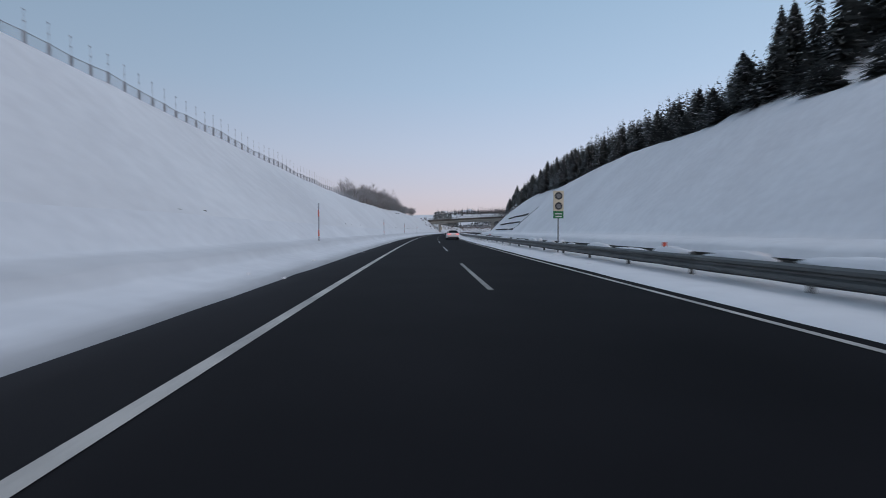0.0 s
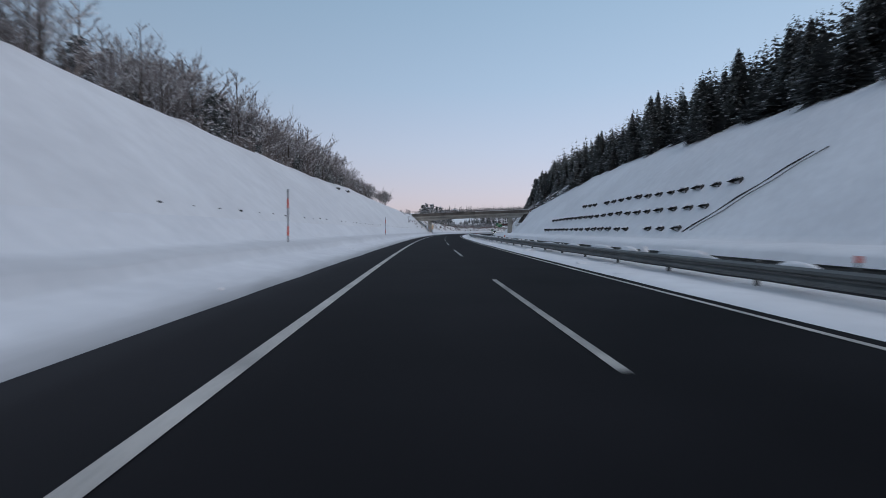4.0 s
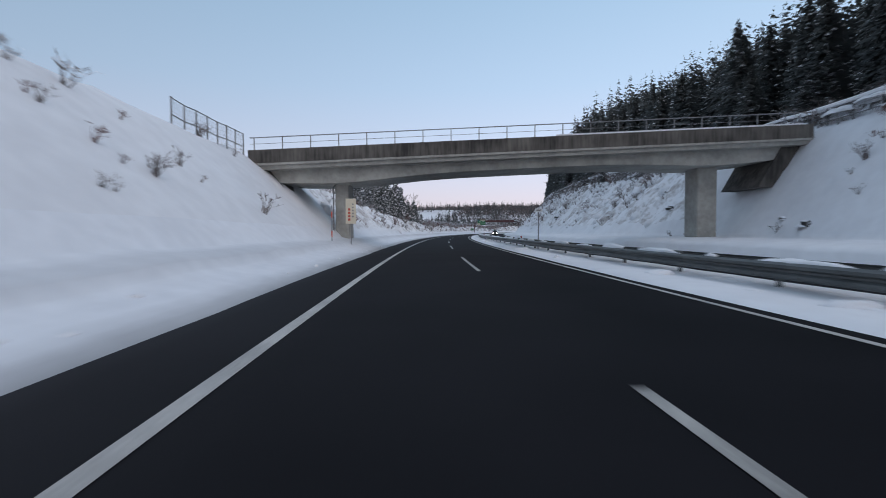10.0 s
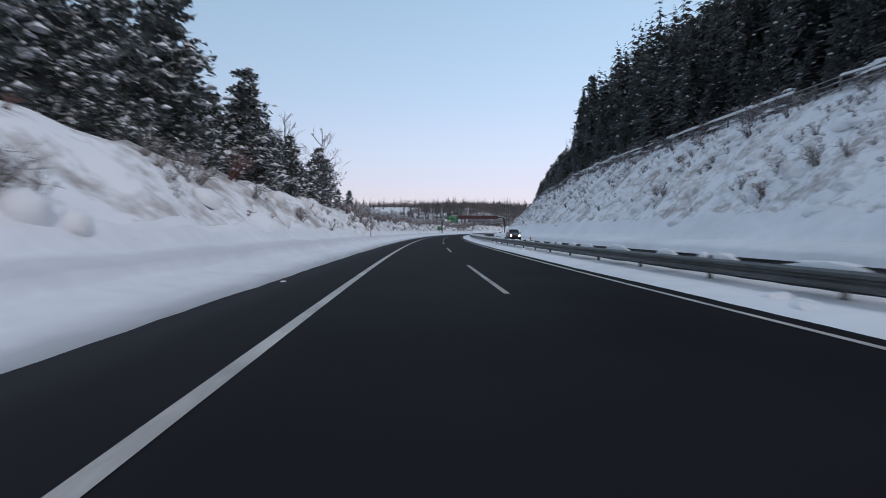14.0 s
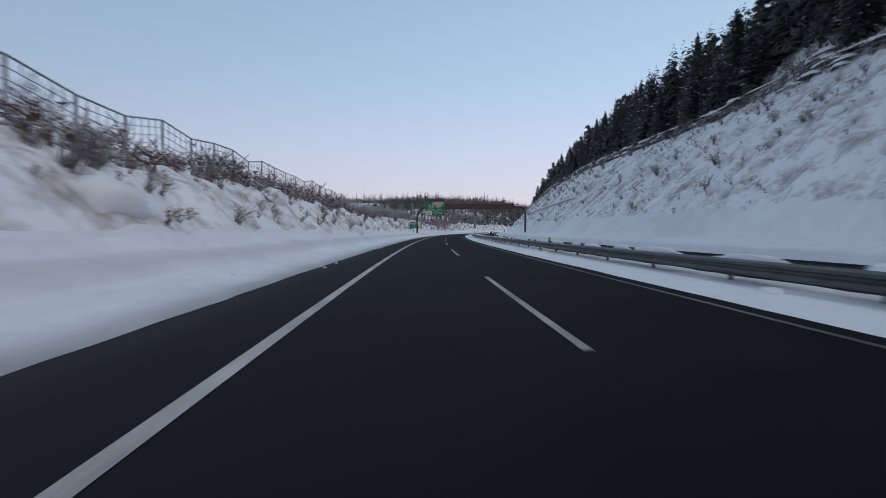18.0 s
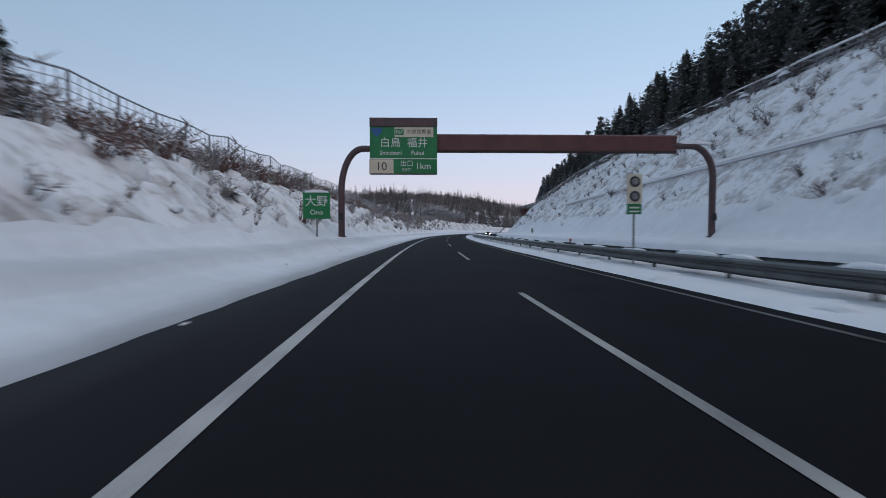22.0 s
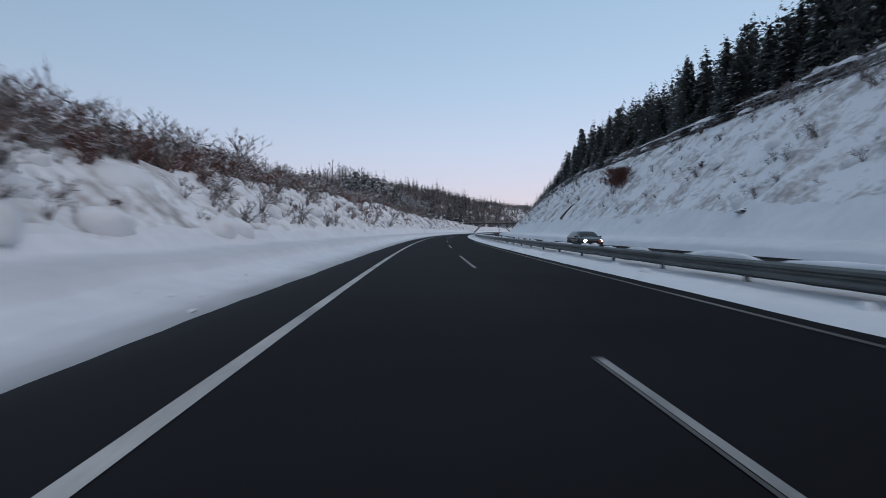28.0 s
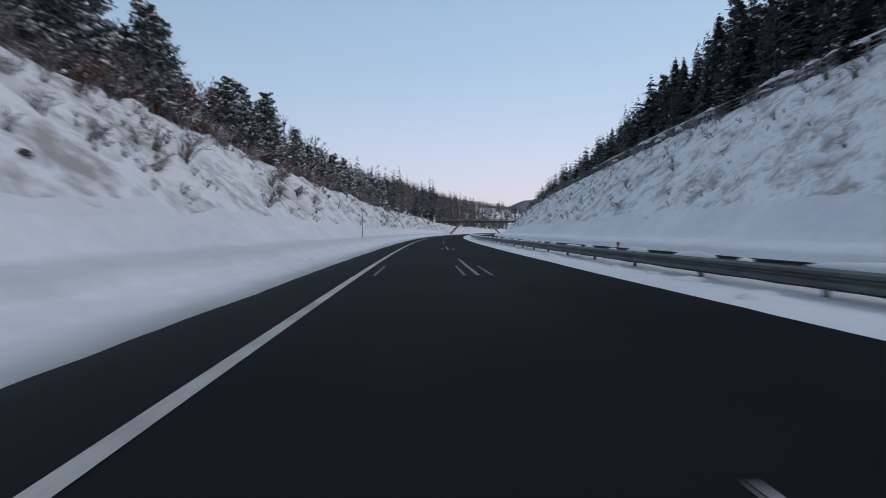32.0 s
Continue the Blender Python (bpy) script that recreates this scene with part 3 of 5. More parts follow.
# far hills and peaks, on rings behind everything
def ring(name, radius, a0, a1, heights, mat, label, depth, teeth):
    n = 420
    a = np.radians(np.linspace(a0, a1, n))
    h = np.interp(np.degrees(a), [p[0] for p in heights], [p[1] for p in heights])
    h = h * (1 + 0.10 * np.sin(a * 37) + 0.06 * np.sin(a * 91 + 1) + teeth * np.sin(a * 411) * np.cos(a * 733))
    vs, fs = [], []
    for r, k in ((radius - depth, 0.0), (radius - depth * 0.5, 0.55), (radius, 1.0), (radius + depth, 0.2)):
        rr = r + 40 * np.sin(a * 23 + r)
        vs.append(np.stack([150 + rr * np.sin(a), 500 + rr * np.cos(a), -14 + (h + 14) * k], 1))
    for j in range(3):
        i = np.arange(n - 1) + j * n
        fs.append(np.stack([i, i + 1, i + n + 1, i + n], 1))
    me = bpy.data.meshes.new(name)
    me.from_pydata(np.concatenate(vs).tolist(), [], np.concatenate(fs).tolist())
    me.materials.append(mat)
    return tagged(new(name, me), label, "hills", kind="structure")


ring("backdrop_hills", 2100, -170, 190, [(-170, 60), (-60, 50), (-25, 52), (-5, 50), (2, 40), (10, 46), (20, 85), (30, 110), (45, 120), (60, 110), (190, 60)], HILLS,
     "distant wooded hills under snow", 420, 0.03)
ring("backdrop_peaks", 3700, -60, 80, [(-60, 60), (-20, 90), (-6, 120), (2, 165), (7, 175), (14, 130), (30, 120), (80, 90)], PEAKS, "far snow-covered mountain peaks", 500, 0.05)

# ---- guardrail in the median ----
def w_beam(length, depth=0.08):
    g = Geo()
    prof = [(0.0, 0.0), (-depth, 0.05), (-depth, 0.11), (-0.01, 0.155), (-0.01, 0.195), (-depth, 0.24), (-depth, 0.30), (0.0, 0.35)]
    back = [(x + 0.012, z) for x, z in reversed(prof)]
    loop = prof + back
    n = len(loop)
    pts = [(x, y, z) for y in (0.0, length) for x, z in loop]
    faces = [(i, (i + 1) % n, (i + 1) % n + n, i + n) for i in range(n)]
    g.add(pts, faces)
    return g


rail = thing("guardrail", None, "weathered galvanised steel guardrail with posts in snow", "guardrail")
beam_me, rear_me = w_beam(4.04).mesh("beam", RAIL), w_beam(8.05).mesh("rear_beam", RAIL)
pg = Geo()
pg.tube([(0, 0, -0.5), (0, 0, 0.66)], 0.057, 10)
pg.tube([(0, 0, 0.66), (0, 0, 0.685)], [0.06, 0.03], 10)
post_me = pg.mesh("post", RAIL)
bg_ = Geo()
bg_.box((-0.1, 0, 0.42), (0.16, 0.09, 0.18), bevel=0.01)
block_me = bg_.mesh("bracket", RAIL)
for i in range(200):
    s = -40 + 4 * i
    base = stand(s, 7.38, 0.27)
    part("beam", beam_me, RAIL, rail, m=base)
    part("post", post_me, RAIL, rail, m=stand(s + 0.6, 7.55, 0.0))
    if i < 60:
        part("bracket", block_me, RAIL, rail, m=stand(s + 0.6, 7.55, 0.0))
    if i % 2 == 0:
        part("rear_beam", rear_me, RAIL, rail, m=stand(s, 7.72, 0.33) @ Matrix.Rotation(math.pi, 4, "Z") @ Matrix.Translation((0, -8.03, 0)))
far_rail = Geo()
for s in np.arange(760, 1080, 8):
    p, q = at(s, 7.38, 0.27), at(s + 8, 7.38, 0.27)
    r, t_ = at(s, 7.72, 0.33), at(s + 8, 7.72, 0.33)
    for a, b in ((p, q), (r, t_)):
        far_rail.add([a, b, b + Vector((0, 0, 0.35)), a + Vector((0, 0, 0.35))], [(0, 1, 2, 3)])
part("far_beams", far_rail, RAIL, rail)["kind"] = "stuff"


def blob(rx, ry, rz, n=10, m=5, rough=0.16):
    """A heap of snow with a flat foot."""
    g = Geo()
    pts = [(0, 0, rz)]
    for i in range(1, m + 1):
        t = i / m * math.pi / 2
        for j in range(n):
            a = j * math.tau / n
            w = 1 + rnd(-rough, rough)
            pts.append((rx * math.sin(t) * math.cos(a) * w, ry * math.sin(t) * math.sin(a) * w, rz * math.cos(t) * w - (0.05 if i == m else 0)))
    faces = [(0, 1 + j, 1 + (j + 1) % n) for j in range(n)]
    for i in range(m - 1):
        o = 1 + i * n
        faces += [(o + j, o + n + j, o + n + (j + 1) % n, o + (j + 1) % n) for j in range(n)]
    g.add(pts, faces)
    return g


heaps = [tris(blob(1, 1, 1).mesh("heap", SNOW)) for _ in range(5)]
poses = []
s = -40.0
while s < 1000:
    run = rnd(0.8, 3.2) if random.random() < 0.75 else rnd(0.3, 0.6)
    poses.append((random.randrange(5), stand(s + run / 2, 7.55, 0.56) @ Matrix.Diagonal((rnd(0.13, 0.2), run / 2 * 1.1, rnd(0.1, 0.24), 1))))
    s += run + rnd(0.3, 2.2)
for i in range(260):
    s = rnd(-20, 760)
    poses.append((random.randrange(5), stand(s, rnd(5.9, 7.1), 0.03, rnd(0, 360)) @ Matrix.Diagonal((rnd(0.1, 0.35), rnd(0.15, 0.5), rnd(0.06, 0.16), 1))))
for i in range(160):
    s = rnd(-10, 760)
    x = rnd(-4.5, -3.25)
    poses.append((random.randrange(5), gaze(s, x, 0.01, rnd(0, 360)) @ Matrix.Diagonal((rnd(0.03, 0.09), rnd(0.04, 0.12), rnd(0.03, 0.07), 1))))
joined("snow_heaps", heaps, poses, [SNOW], "small ploughed snow clumps on guardrail and verges", "snow")

# orange delineators on the rail
dg = Geo()
dg.tube([(0, 0, 0.55), (0, 0, 0.82)], 0.03, 8)
dl = thing("rail_delineator", stand(14, 7.5), "small orange reflector fixed on the steel guardrail", "reflector", "delineators on the rail")
part("stem", dg, RAIL, dl)
dr = Geo()
dr.box((0, -0.02, 0.84), (0.12, 0.03, 0.12), bevel=0.02)
part("reflector", dr, RED, dl)
for s in range(54, 760, 40):
    copy_thing(dl, stand(s, 7.5))

# ---- the overbridge ----
def deck_z(x):
    return 6.95 + (x + 11.8) * 0.0446


bridge = thing("road_bridge", stand(251.5, 0), "grey concrete overbridge with stained parapet and steel railing", "bridge")


def span(name, x0, x1, y0, y1, lo, hi, mat, n=16, label=""):
    """A beam along x whose under and upper edges are given by functions."""
    g = Geo()
    xs = np.linspace(x0, x1, n)
    pts = []
    for x in xs:
        pts += [(x, y0, lo(x)), (x, y1, lo(x)), (x, y1, hi(x)), (x, y0, hi(x))]
    faces = [(3, 2, 1, 0), tuple(4 * (n - 1) + i for i in range(4))]
    for i in range(n - 1):
        a = 4 * i
        faces += [(a, a + 1, a + 5, a + 4), (a + 1, a + 2, a + 6, a + 5), (a + 2, a + 3, a + 7, a + 6), (a + 3, a, a + 4, a + 7)]
    g.add(pts, faces)
    return part(name, g, mat, bridge, label)


span("deck_slab", -12.6, 27.2, -3.0, 3.0, lambda x: deck_z(x) - 1.35, lambda x: deck_z(x) - 1.0, CONCRETE)
span("parapet", -12.4, 27.0, -3.12, -2.85, lambda x: deck_z(x) - 0.94, lambda x: deck_z(x) + 0.02, STAINED, label="rain-stained dark concrete parapet")
span("parapet", -12.4, 27.0, 2.85, 3.12, lambda x: deck_z(x) - 0.94, lambda x: deck_z(x) + 0.02, STAINED, label="rain-stained dark concrete parapet")
span("ledge", -12.4, 27.0, -3.2, -2.99, lambda x: deck_z(x) - 1.08, lambda x: deck_z(x) - 0.93, CONCRETE)


def under(x):
    d = min(abs(x + 6.4), abs(x - 20.9))
    return deck_z(x) - 2.0 - 0.42 * math.exp(-(d / 5.0) ** 2)


span("girder", -12.0, 26.6, -2.2, 2.2, under, lambda x: deck_z(x) - 1.34, CONCRETE, 28)
span("snow_cover", -12.4, 27.0, -2.84, 2.84, lambda x: deck_z(x) - 0.98, lambda x: deck_z(x) - 0.55, SNOW, label="snow on the bridge deck")
span("snow_ridge", 9.0, 26.6, -3.1, -2.9, lambda x: deck_z(x) + 0.03, lambda x: deck_z(x) + 0.13, SNOW, label="thin snow on the parapet")
for x, w in ((-6.4, 1.0), (20.9, 1.5)):
    g = Geo()
    g.box((x, 0.2, (under(x) + 0.1 - 0.5) / 2), (w, 1.9, under(x) + 0.7), bevel=0.08)
    part("pier", g, CONCRETE, bridge)
for x0, x1, zt, zb in ((-13.6, -11.2, deck_z(-12) - 1.3, 3.6), (25.4, 28.0, deck_z(26) - 1.3, 4.4)):
    g = Geo()
    lean = 1.7
    sgn = -1 if x0 < 0 else 1
    a, b = (x1, x0) if sgn < 0 else (x0, x1)
    g.add([(a - sgn * lean, -2.3, zb), (b, -2.3, zb), (b, -2.3, zt), (a, -2.3, zt), (a - sgn * lean, 2.3, zb), (b, 2.3, zb), (b, 2.3, zt), (a, 2.3, zt)],
          [(0, 1, 2, 3), (7, 6, 5, 4), (0, 3, 7, 4), (1, 5, 6, 2), (3, 2, 6, 7), (0, 4, 5, 1)])
    part("abutment", g, STAINED, bridge, "stained concrete abutment wedge")
for y in (-2.98, 2.98):
    for x in np.arange(-12, 27.1, 1.95):
        g = Geo()
        g.box((x, y, deck_z(x) + 0.45), (0.06, 0.06, 0.9))
        part("railing_post", g, FENCE, bridge)
    for up in (0.45, 0.88):
        g = Geo()
        g.tube([(-12.3, y, deck_z(-12.3) + up), (27.0, y, deck_z(27) + up)], 0.014 if up < 0.8 else 0.035, 6)
        part("railing_bar", g, FENCE, bridge)
# drain pipe on the pier
g = Geo()
g.tube([(-6.95, -1.15, 0.5), (-6.95, -1.15, 4.6), (-6.6, -1.0, 4.9)], 0.05, 8)
part("drain_pipe", g, FENCE, bridge)

# board beside the pier
nb = thing("pier_sign", stand(246.8, -5.05, 0), "cream upright notice board with red lettering bars", "sign")
g = Geo()
g.tube([(0, 0, 0.4), (0, 0, 3.5)], 0.035, 8)
part("post", g, FENCE, nb)
g = Geo()
g.box((0, -0.06, 2.65), (0.68, 0.05, 1.65), bevel=0.015)
part("board", g, CREAM, nb)
for i in range(4):
    g = Geo()
    g.box((-0.1, -0.088, 2.1 + i * 0.22), (0.15, 0.006, 0.15))
    part("lettering_bar", g, RED, nb)
for i in range(5):
    g = Geo()
    g.box((0.14, -0.088, 2.3 + i * 0.2), (0.1, 0.006, 0.1))
    part("lettering_bar", g, FENCE, nb)

# ---- the sign gantry ----
gan = thing("sign_gantry", stand(502.5, 0), "brown painted steel gantry carrying a road sign", "gantry")
g = Geo()
arc = [(-6.1, 0, -0.2), (-6.1, 0, 4.0)] + [(-6.1 + 1.5 * (1 - math.cos(a)), 0, 4.0 + 3.0 * math.sin(a)) for a in np.linspace(0.12, math.pi / 2, 12)] + [(-3.2, 0, 7.0)]
g.tube(arc, 0.23, 12)
part("post", g, BROWN, gan)
g = Geo()
arc = [(20.05, 0, -0.2), (20.05, 0, 5.1)] + [(20.05 - 1.6 * (1 - math.cos(a)), 0, 5.1 + 2.2 * math.sin(a)) for a in np.linspace(0.12, math.pi / 2, 10)] + [(17.0, 0, 7.3)]
g.tube(arc, 0.23, 12)
part("post", g, BROWN, gan)
for z in (6.9, 7.9):
    g = Geo()
    g.tube([(-3.4, 0, z), (17.4, 0, z)], 0.15, 10)
    part("chord", g, BROWN if z < 7 else OXIDE, gan)
g = Geo()
g.box((7.0, -0.06, 7.42), (20.7, 0.3, 1.0), bevel=0.03)
part("fascia", g, OXIDE, gan, "red-brown steel fascia of the arm")
for x in np.arange(1.5, 17.6, 3.2):
    g = Geo()
    g.box((x, -0.215, 7.42), (0.03, 0.02, 0.98))
    part("rib", g, OXIDE, gan)
for x in np.arange(1.6, 17, 2.4):
    g = Geo()
    g.box((x, -0.2, 6.78), (0.1, 0.3, 0.1))
    part("hanger", g, TRIM, gan)
for x in (-6.1, 20.05):
    g = Geo()
    g.box((x, -0.28, 2.3), (0.34, 0.14, 0.5), bevel=0.03)
    part("switch_box", g, TRIM, gan)
    g = Geo()
    g.lathe([(0.23, 0.0), (0.34, 0.0), (0.34, 0.06), (0.23, 0.06)], 12)
    part("base_collar", g, BROWN, gan, m=Matrix.Translation((x, 0, 0.9)))
g = blob(1.4, 0.24, 0.2)
part("snow_cap", g, SNOW, gan, "snow on the gantry arm", m=Matrix.Translation((18.6, 0, 7.46)))

sg = thing("direction_sign", stand(502.1, -1.75, 7.1), "green overhead motorway direction sign with white lettering", "sign")
g = Geo()
g.box((0, 0, 0), (4.62, 0.12, 3.84), bevel=0.02)
part("panel", g, GREEN, sg)
g = Geo()
g.box((0, -0.08, 1.64), (4.64, 0.1, 0.6), bevel=0.02)
part("top_cowl", g, BROWN, sg)
g = Geo()
g.box((0, -0.13, -1.9), (4.5, 0.2, 0.08))
part("lamp_tray", g, BROWN, sg)
g = Geo()
g.box((0, -0.066, -0.83), (4.6, 0.01, 0.05))
part("rule", g, WHITE, sg)
g = Geo()
g.box((-1.52, -0.066, -1.38), (1.66, 0.012, 0.98))
exit_plate = part("exit_plate", g, CREAM, sg)
g = Geo()
g.box((0.72, -0.066, 0.98), (2.66, 0.012, 0.66))
plate = part("route_plate", g, CREAM, sg)
g = Geo()
g.box((-0.28, -0.076, 0.98), (0.58, 0.01, 0.42))
part("route_tag", g, GREEN, plate)
g = Geo()
g.add([(-2.2, -0.068, 1.25), (-1.45, -0.068, 1.25), (-1.5, -0.068, 0.95), (-1.82, -0.068, 0.62), (-2.15, -0.068, 0.95)], [(0, 4, 3, 2, 1)])
part("route_shield", g, BLUE, sg)
T = Matrix.Translation
lettering("E67", 0.34, T((-0.28, -0.084, 0.98)), plate, WHITE)
lettering("中部縦貫道", 0.34, T((1.05, -0.076, 0.98)), plate, INK)
lettering("白鳥", 0.72, T((-0.9, -0.07, 0.22)), sg, WHITE)
lettering("福井", 0.72, T((0.95, -0.07, 0.22)), sg, WHITE)
lettering("Shirotori", 0.42, T((-0.88, -0.07, -0.45)), sg, WHITE)
lettering("Fukui", 0.42, T((0.97, -0.07, -0.45)), sg, WHITE)
lettering("10", 0.78, T((-1.52, -0.076, -1.38)), exit_plate, INK)
lettering("出口", 0.46, T((0.22, -0.07, -1.18)), sg, WHITE)
lettering("EXIT", 0.3, T((0.22, -0.07, -1.6)), sg, WHITE)
lettering("1km", 0.62, T((1.35, -0.07, -1.35)), sg, WHITE)

on = thing("place_sign", stand(496.7, -6.45, 0.0), "green roadside place-name sign on a steel post", "sign")
g = Geo()
g.box((0, 0, 2.78), (1.56, 0.06, 1.56), bevel=0.02)
part("panel", g, GREEN, on)
g = Geo()
g.tube([(0, 0.06, 0.4), (0, 0.06, 3.4)], 0.055, 8)
part("post", g, FENCE, on)
lettering("大野", 0.66, T((0, -0.045, 2.98)), on, WHITE)
lettering("Ono", 0.4, T((0, -0.045, 2.36)), on, WHITE)
part("snow_cap", blob(0.75, 0.1, 0.12), SNOW, on, "snow along the top edge", m=T((0, 0, 3.55)))

# ---- signs in the median ----
def median_board(s):
    th = thing("median_board", stand(s, 7.45), "narrow cream board with two round lamps over a green plate", "sign", "boards in the median")
    g = Geo()
    g.tube([(0, 0.03, 0), (0, 0.03, 3.2)], 0.038, 8)
    part("post", g, FENCE, th)
    g = Geo()
    g.box((0, 0, 2.82), (0.56, 0.05, 1.06), bevel=0.02)
    b = part("board", g, CREAM, th)
    for z in (2.55, 3.08):
        g = Geo()
        g.lathe([(0.0, 0.0), (0.13, 0.0), (0.17, 0.02), (0.2, 0.0)], 16)
        part("lamp", g, INK, b, m=T((0, -0.045, z)) @ Matrix.Rotation(radians(90), 4, "X"))
        g = Geo()
        g.lathe([(0.0, 0.03), (0.1, 0.025), (0.12, 0.0)], 14)
        part("lens", g, FENCE, b, m=T((0, -0.05, z)) @ Matrix.Rotation(radians(90), 4, "X"))
    g = Geo()
    g.box((0, 0, 2.09), (0.54, 0.05, 0.38), bevel=0.015)
    p = part("plate", g, GREEN, th)
    for z in (2.0, 2.14):
        g = Geo()
        g.box((0, -0.03, z), (0.36, 0.008, 0.06))
        part("lettering_bar", g, WHITE, p)
    return th


median_board(25.2)
median_board(486.0)


def plate_post(s, x, w, h, z, mat, label, round_top=False, name="marker_post"):
    th = thing(name, stand(s, x, 0), label, "sign")
    g = Geo()
    g.tube([(0, 0.03, 0), (0, 0.03, z + h / 2)], 0.035, 8)
    part("post", g, FENCE, th)
    g = Geo()
    if round_top:
        g.lathe([(0.0, 0.0), (w / 2, 0.0), (w / 2, 0.03), (0.0, 0.035)], 20)
        part("disc", g, mat, th, m=T((0, 0, z)) @ Matrix.Rotation(radians(90), 4, "X") @ Matrix.Diagonal((1, 0.42, 1, 1)))
    else:
        g.box((0, 0, z), (w, 0.03, h), bevel=0.01)
        pl = part("plate", g, mat, th)
        g = Geo()
        g.box((0, -0.022, z), (w * 0.6, 0.006, h * 0.3))
        part("lettering_bar", g, WHITE if mat is GREEN else INK, pl)
    return th


plate_post(145, 7.45, 0.62, 0.6, 2.75, FENCE, "grey back of a round sign on a post", True, "round_sign")
plate_post(441.5, 7.45, 0.52, 0.28, 2.8, GREEN, "small green distance plate on a thin post")
plate_post(247, 7.45, 0.5, 0.22, 2.7, WHITE, "small white plate on a thin post")
plate_post(592, 7.45, 0.2, 0.3, 1.7, WHITE, "short white marker on a thin post")
plate_post(646.5, 7.45, 0.26, 0.26, 1.95, FENCE, "grey marker on a thin post")

# snow poles along the left verge
pole = thing("snow_pole", gaze(28, -5.7, 0.1), "pale grey snow pole with faded red bands in the verge", "snow pole", "snow poles")
for i in range(6):
    g = Geo()
    g.tube([(0, 0, i * 0.38), (0, 0, (i + 1) * 0.38)], 0.04, 8)
    part("band", g, RED if i in (1, 4) else HAZED_STEEL, pole)
for s in (67, 106, 146, 243.9, 350, 560, 720):
    copy_thing(pole, gaze(s, -5.7, 0.1))

# grey cabinet beyond the opposite lanes
cb = thing("roadside_cabinet", gaze(564, 18.4), "small grey roadside cabinet on a post in snow", "cabinet")
g = Geo()
g.box((0, 0, 0.75), (0.4, 0.3, 0.8), bevel=0.03)
part("box", g, FENCE, cb)
g = Geo()
g.tube([(0, 0, -0.2), (0, 0, 0.36)], 0.06, 8)
part("post", g, FENCE, cb)

# amber beacon far ahead
bc = thing("amber_beacon", gaze(840, -7.4, 0.1), "lit amber warning beacon on a roadside post", "beacon")
g = Geo()
g.tube([(0, 0, 0), (0, 0, 2.6)], 0.06, 8)
part("post", g, FENCE, bc)
g = Geo()
g.box((0, 0, 2.75), (0.5, 0.1, 0.9), bevel=0.04)
part("board", g, INK, bc)
g = Geo()
g.lathe([(0.0, 0.05), (0.1, 0.04), (0.16, 0.0)], 16)
part("lamp", g, AMBER, bc, "lit amber lamp", m=T((0, -0.06, 2.85)) @ Matrix.Rotation(radians(90), 4, "X"))

# slant-legged overpass far ahead
ov = thing("distant_overpass", stand(900, 0, 0), "far slant-legged concrete overpass over the road", "bridge")
g = Geo()
g.box((9, 0, 6.0), (44, 5, 0.7), bevel=0.05)
part("deck", g, STAINED, ov)
for x0, x1 in ((-6.0, 0.0), (19.0, 12.5)):
    g = Geo()
    g.add([(x0 - 0.5, -1.5, -0.5), (x0 + 0.5, -1.5, -0.5), (x1 + 0.5, -1.5, 5.7), (x1 - 0.5, -1.5, 5.7), (x0 - 0.5, 1.5, -0.5), (x0 + 0.5, 1.5, -0.5), (x1 + 0.5, 1.5, 5.7), (x1 - 0.5, 1.5, 5.7)],
          [(0, 1, 2, 3), (7, 6, 5, 4), (0, 3, 7, 4), (1, 5, 6, 2)])
    part("leg", g, CONCRETE, ov)
for y in (-2.4, 2.4):
    for z in (6.65, 7.0, 7.3):
        g = Geo()
        g.tube([(-13, y, z), (31, y, z)], 0.04, 5)
        part("railing_bar", g, FENCE, ov)
    for x in np.arange(-12.5, 31, 2.5):
        g = Geo()
        g.box((x, y, 6.85), (0.07, 0.07, 1.0))
        part("railing_post", g, FENCE, ov)

# ---- anchored slope: rows of concrete blocks showing through the snow ----
def anchor_mesh(k):
    g = Geo()
    w, d, h = 1.15, 0.75, 0.58
    skew, lift = rnd(-0.1, 0.1), rnd(-0.05, 0.05)
    g.add([(-w * 0.5, 0.1, -h * 0.5), (w * 0.9, 0.1, rnd(-0.06, 0.06)), (-w * 0.45, 0.1, h * 0.5), (-w * 0.5, -d * 0.35, -h * 0.3), (w * 0.75 + skew, -d * 0.25, lift), (-w * 0.4, -d * 0.35, h * 0.42)],
          [(0, 1, 4, 3), (1, 2, 5, 4), (2, 0, 3, 5), (3, 4, 5)])
    return g.mesh("block", DARK_CONCRETE)


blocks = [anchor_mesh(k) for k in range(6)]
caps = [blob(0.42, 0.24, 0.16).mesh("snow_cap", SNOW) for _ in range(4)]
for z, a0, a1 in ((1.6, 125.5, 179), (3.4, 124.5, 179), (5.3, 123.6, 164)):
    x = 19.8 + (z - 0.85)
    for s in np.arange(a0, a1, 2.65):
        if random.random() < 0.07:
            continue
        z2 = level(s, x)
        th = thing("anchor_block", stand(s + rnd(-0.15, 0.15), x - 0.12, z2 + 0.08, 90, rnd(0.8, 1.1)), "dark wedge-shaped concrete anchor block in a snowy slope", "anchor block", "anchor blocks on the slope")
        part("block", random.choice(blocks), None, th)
        part("snow_cap", random.choice(caps), None, th, m=T((-0.3, 0.14, 0.22)))

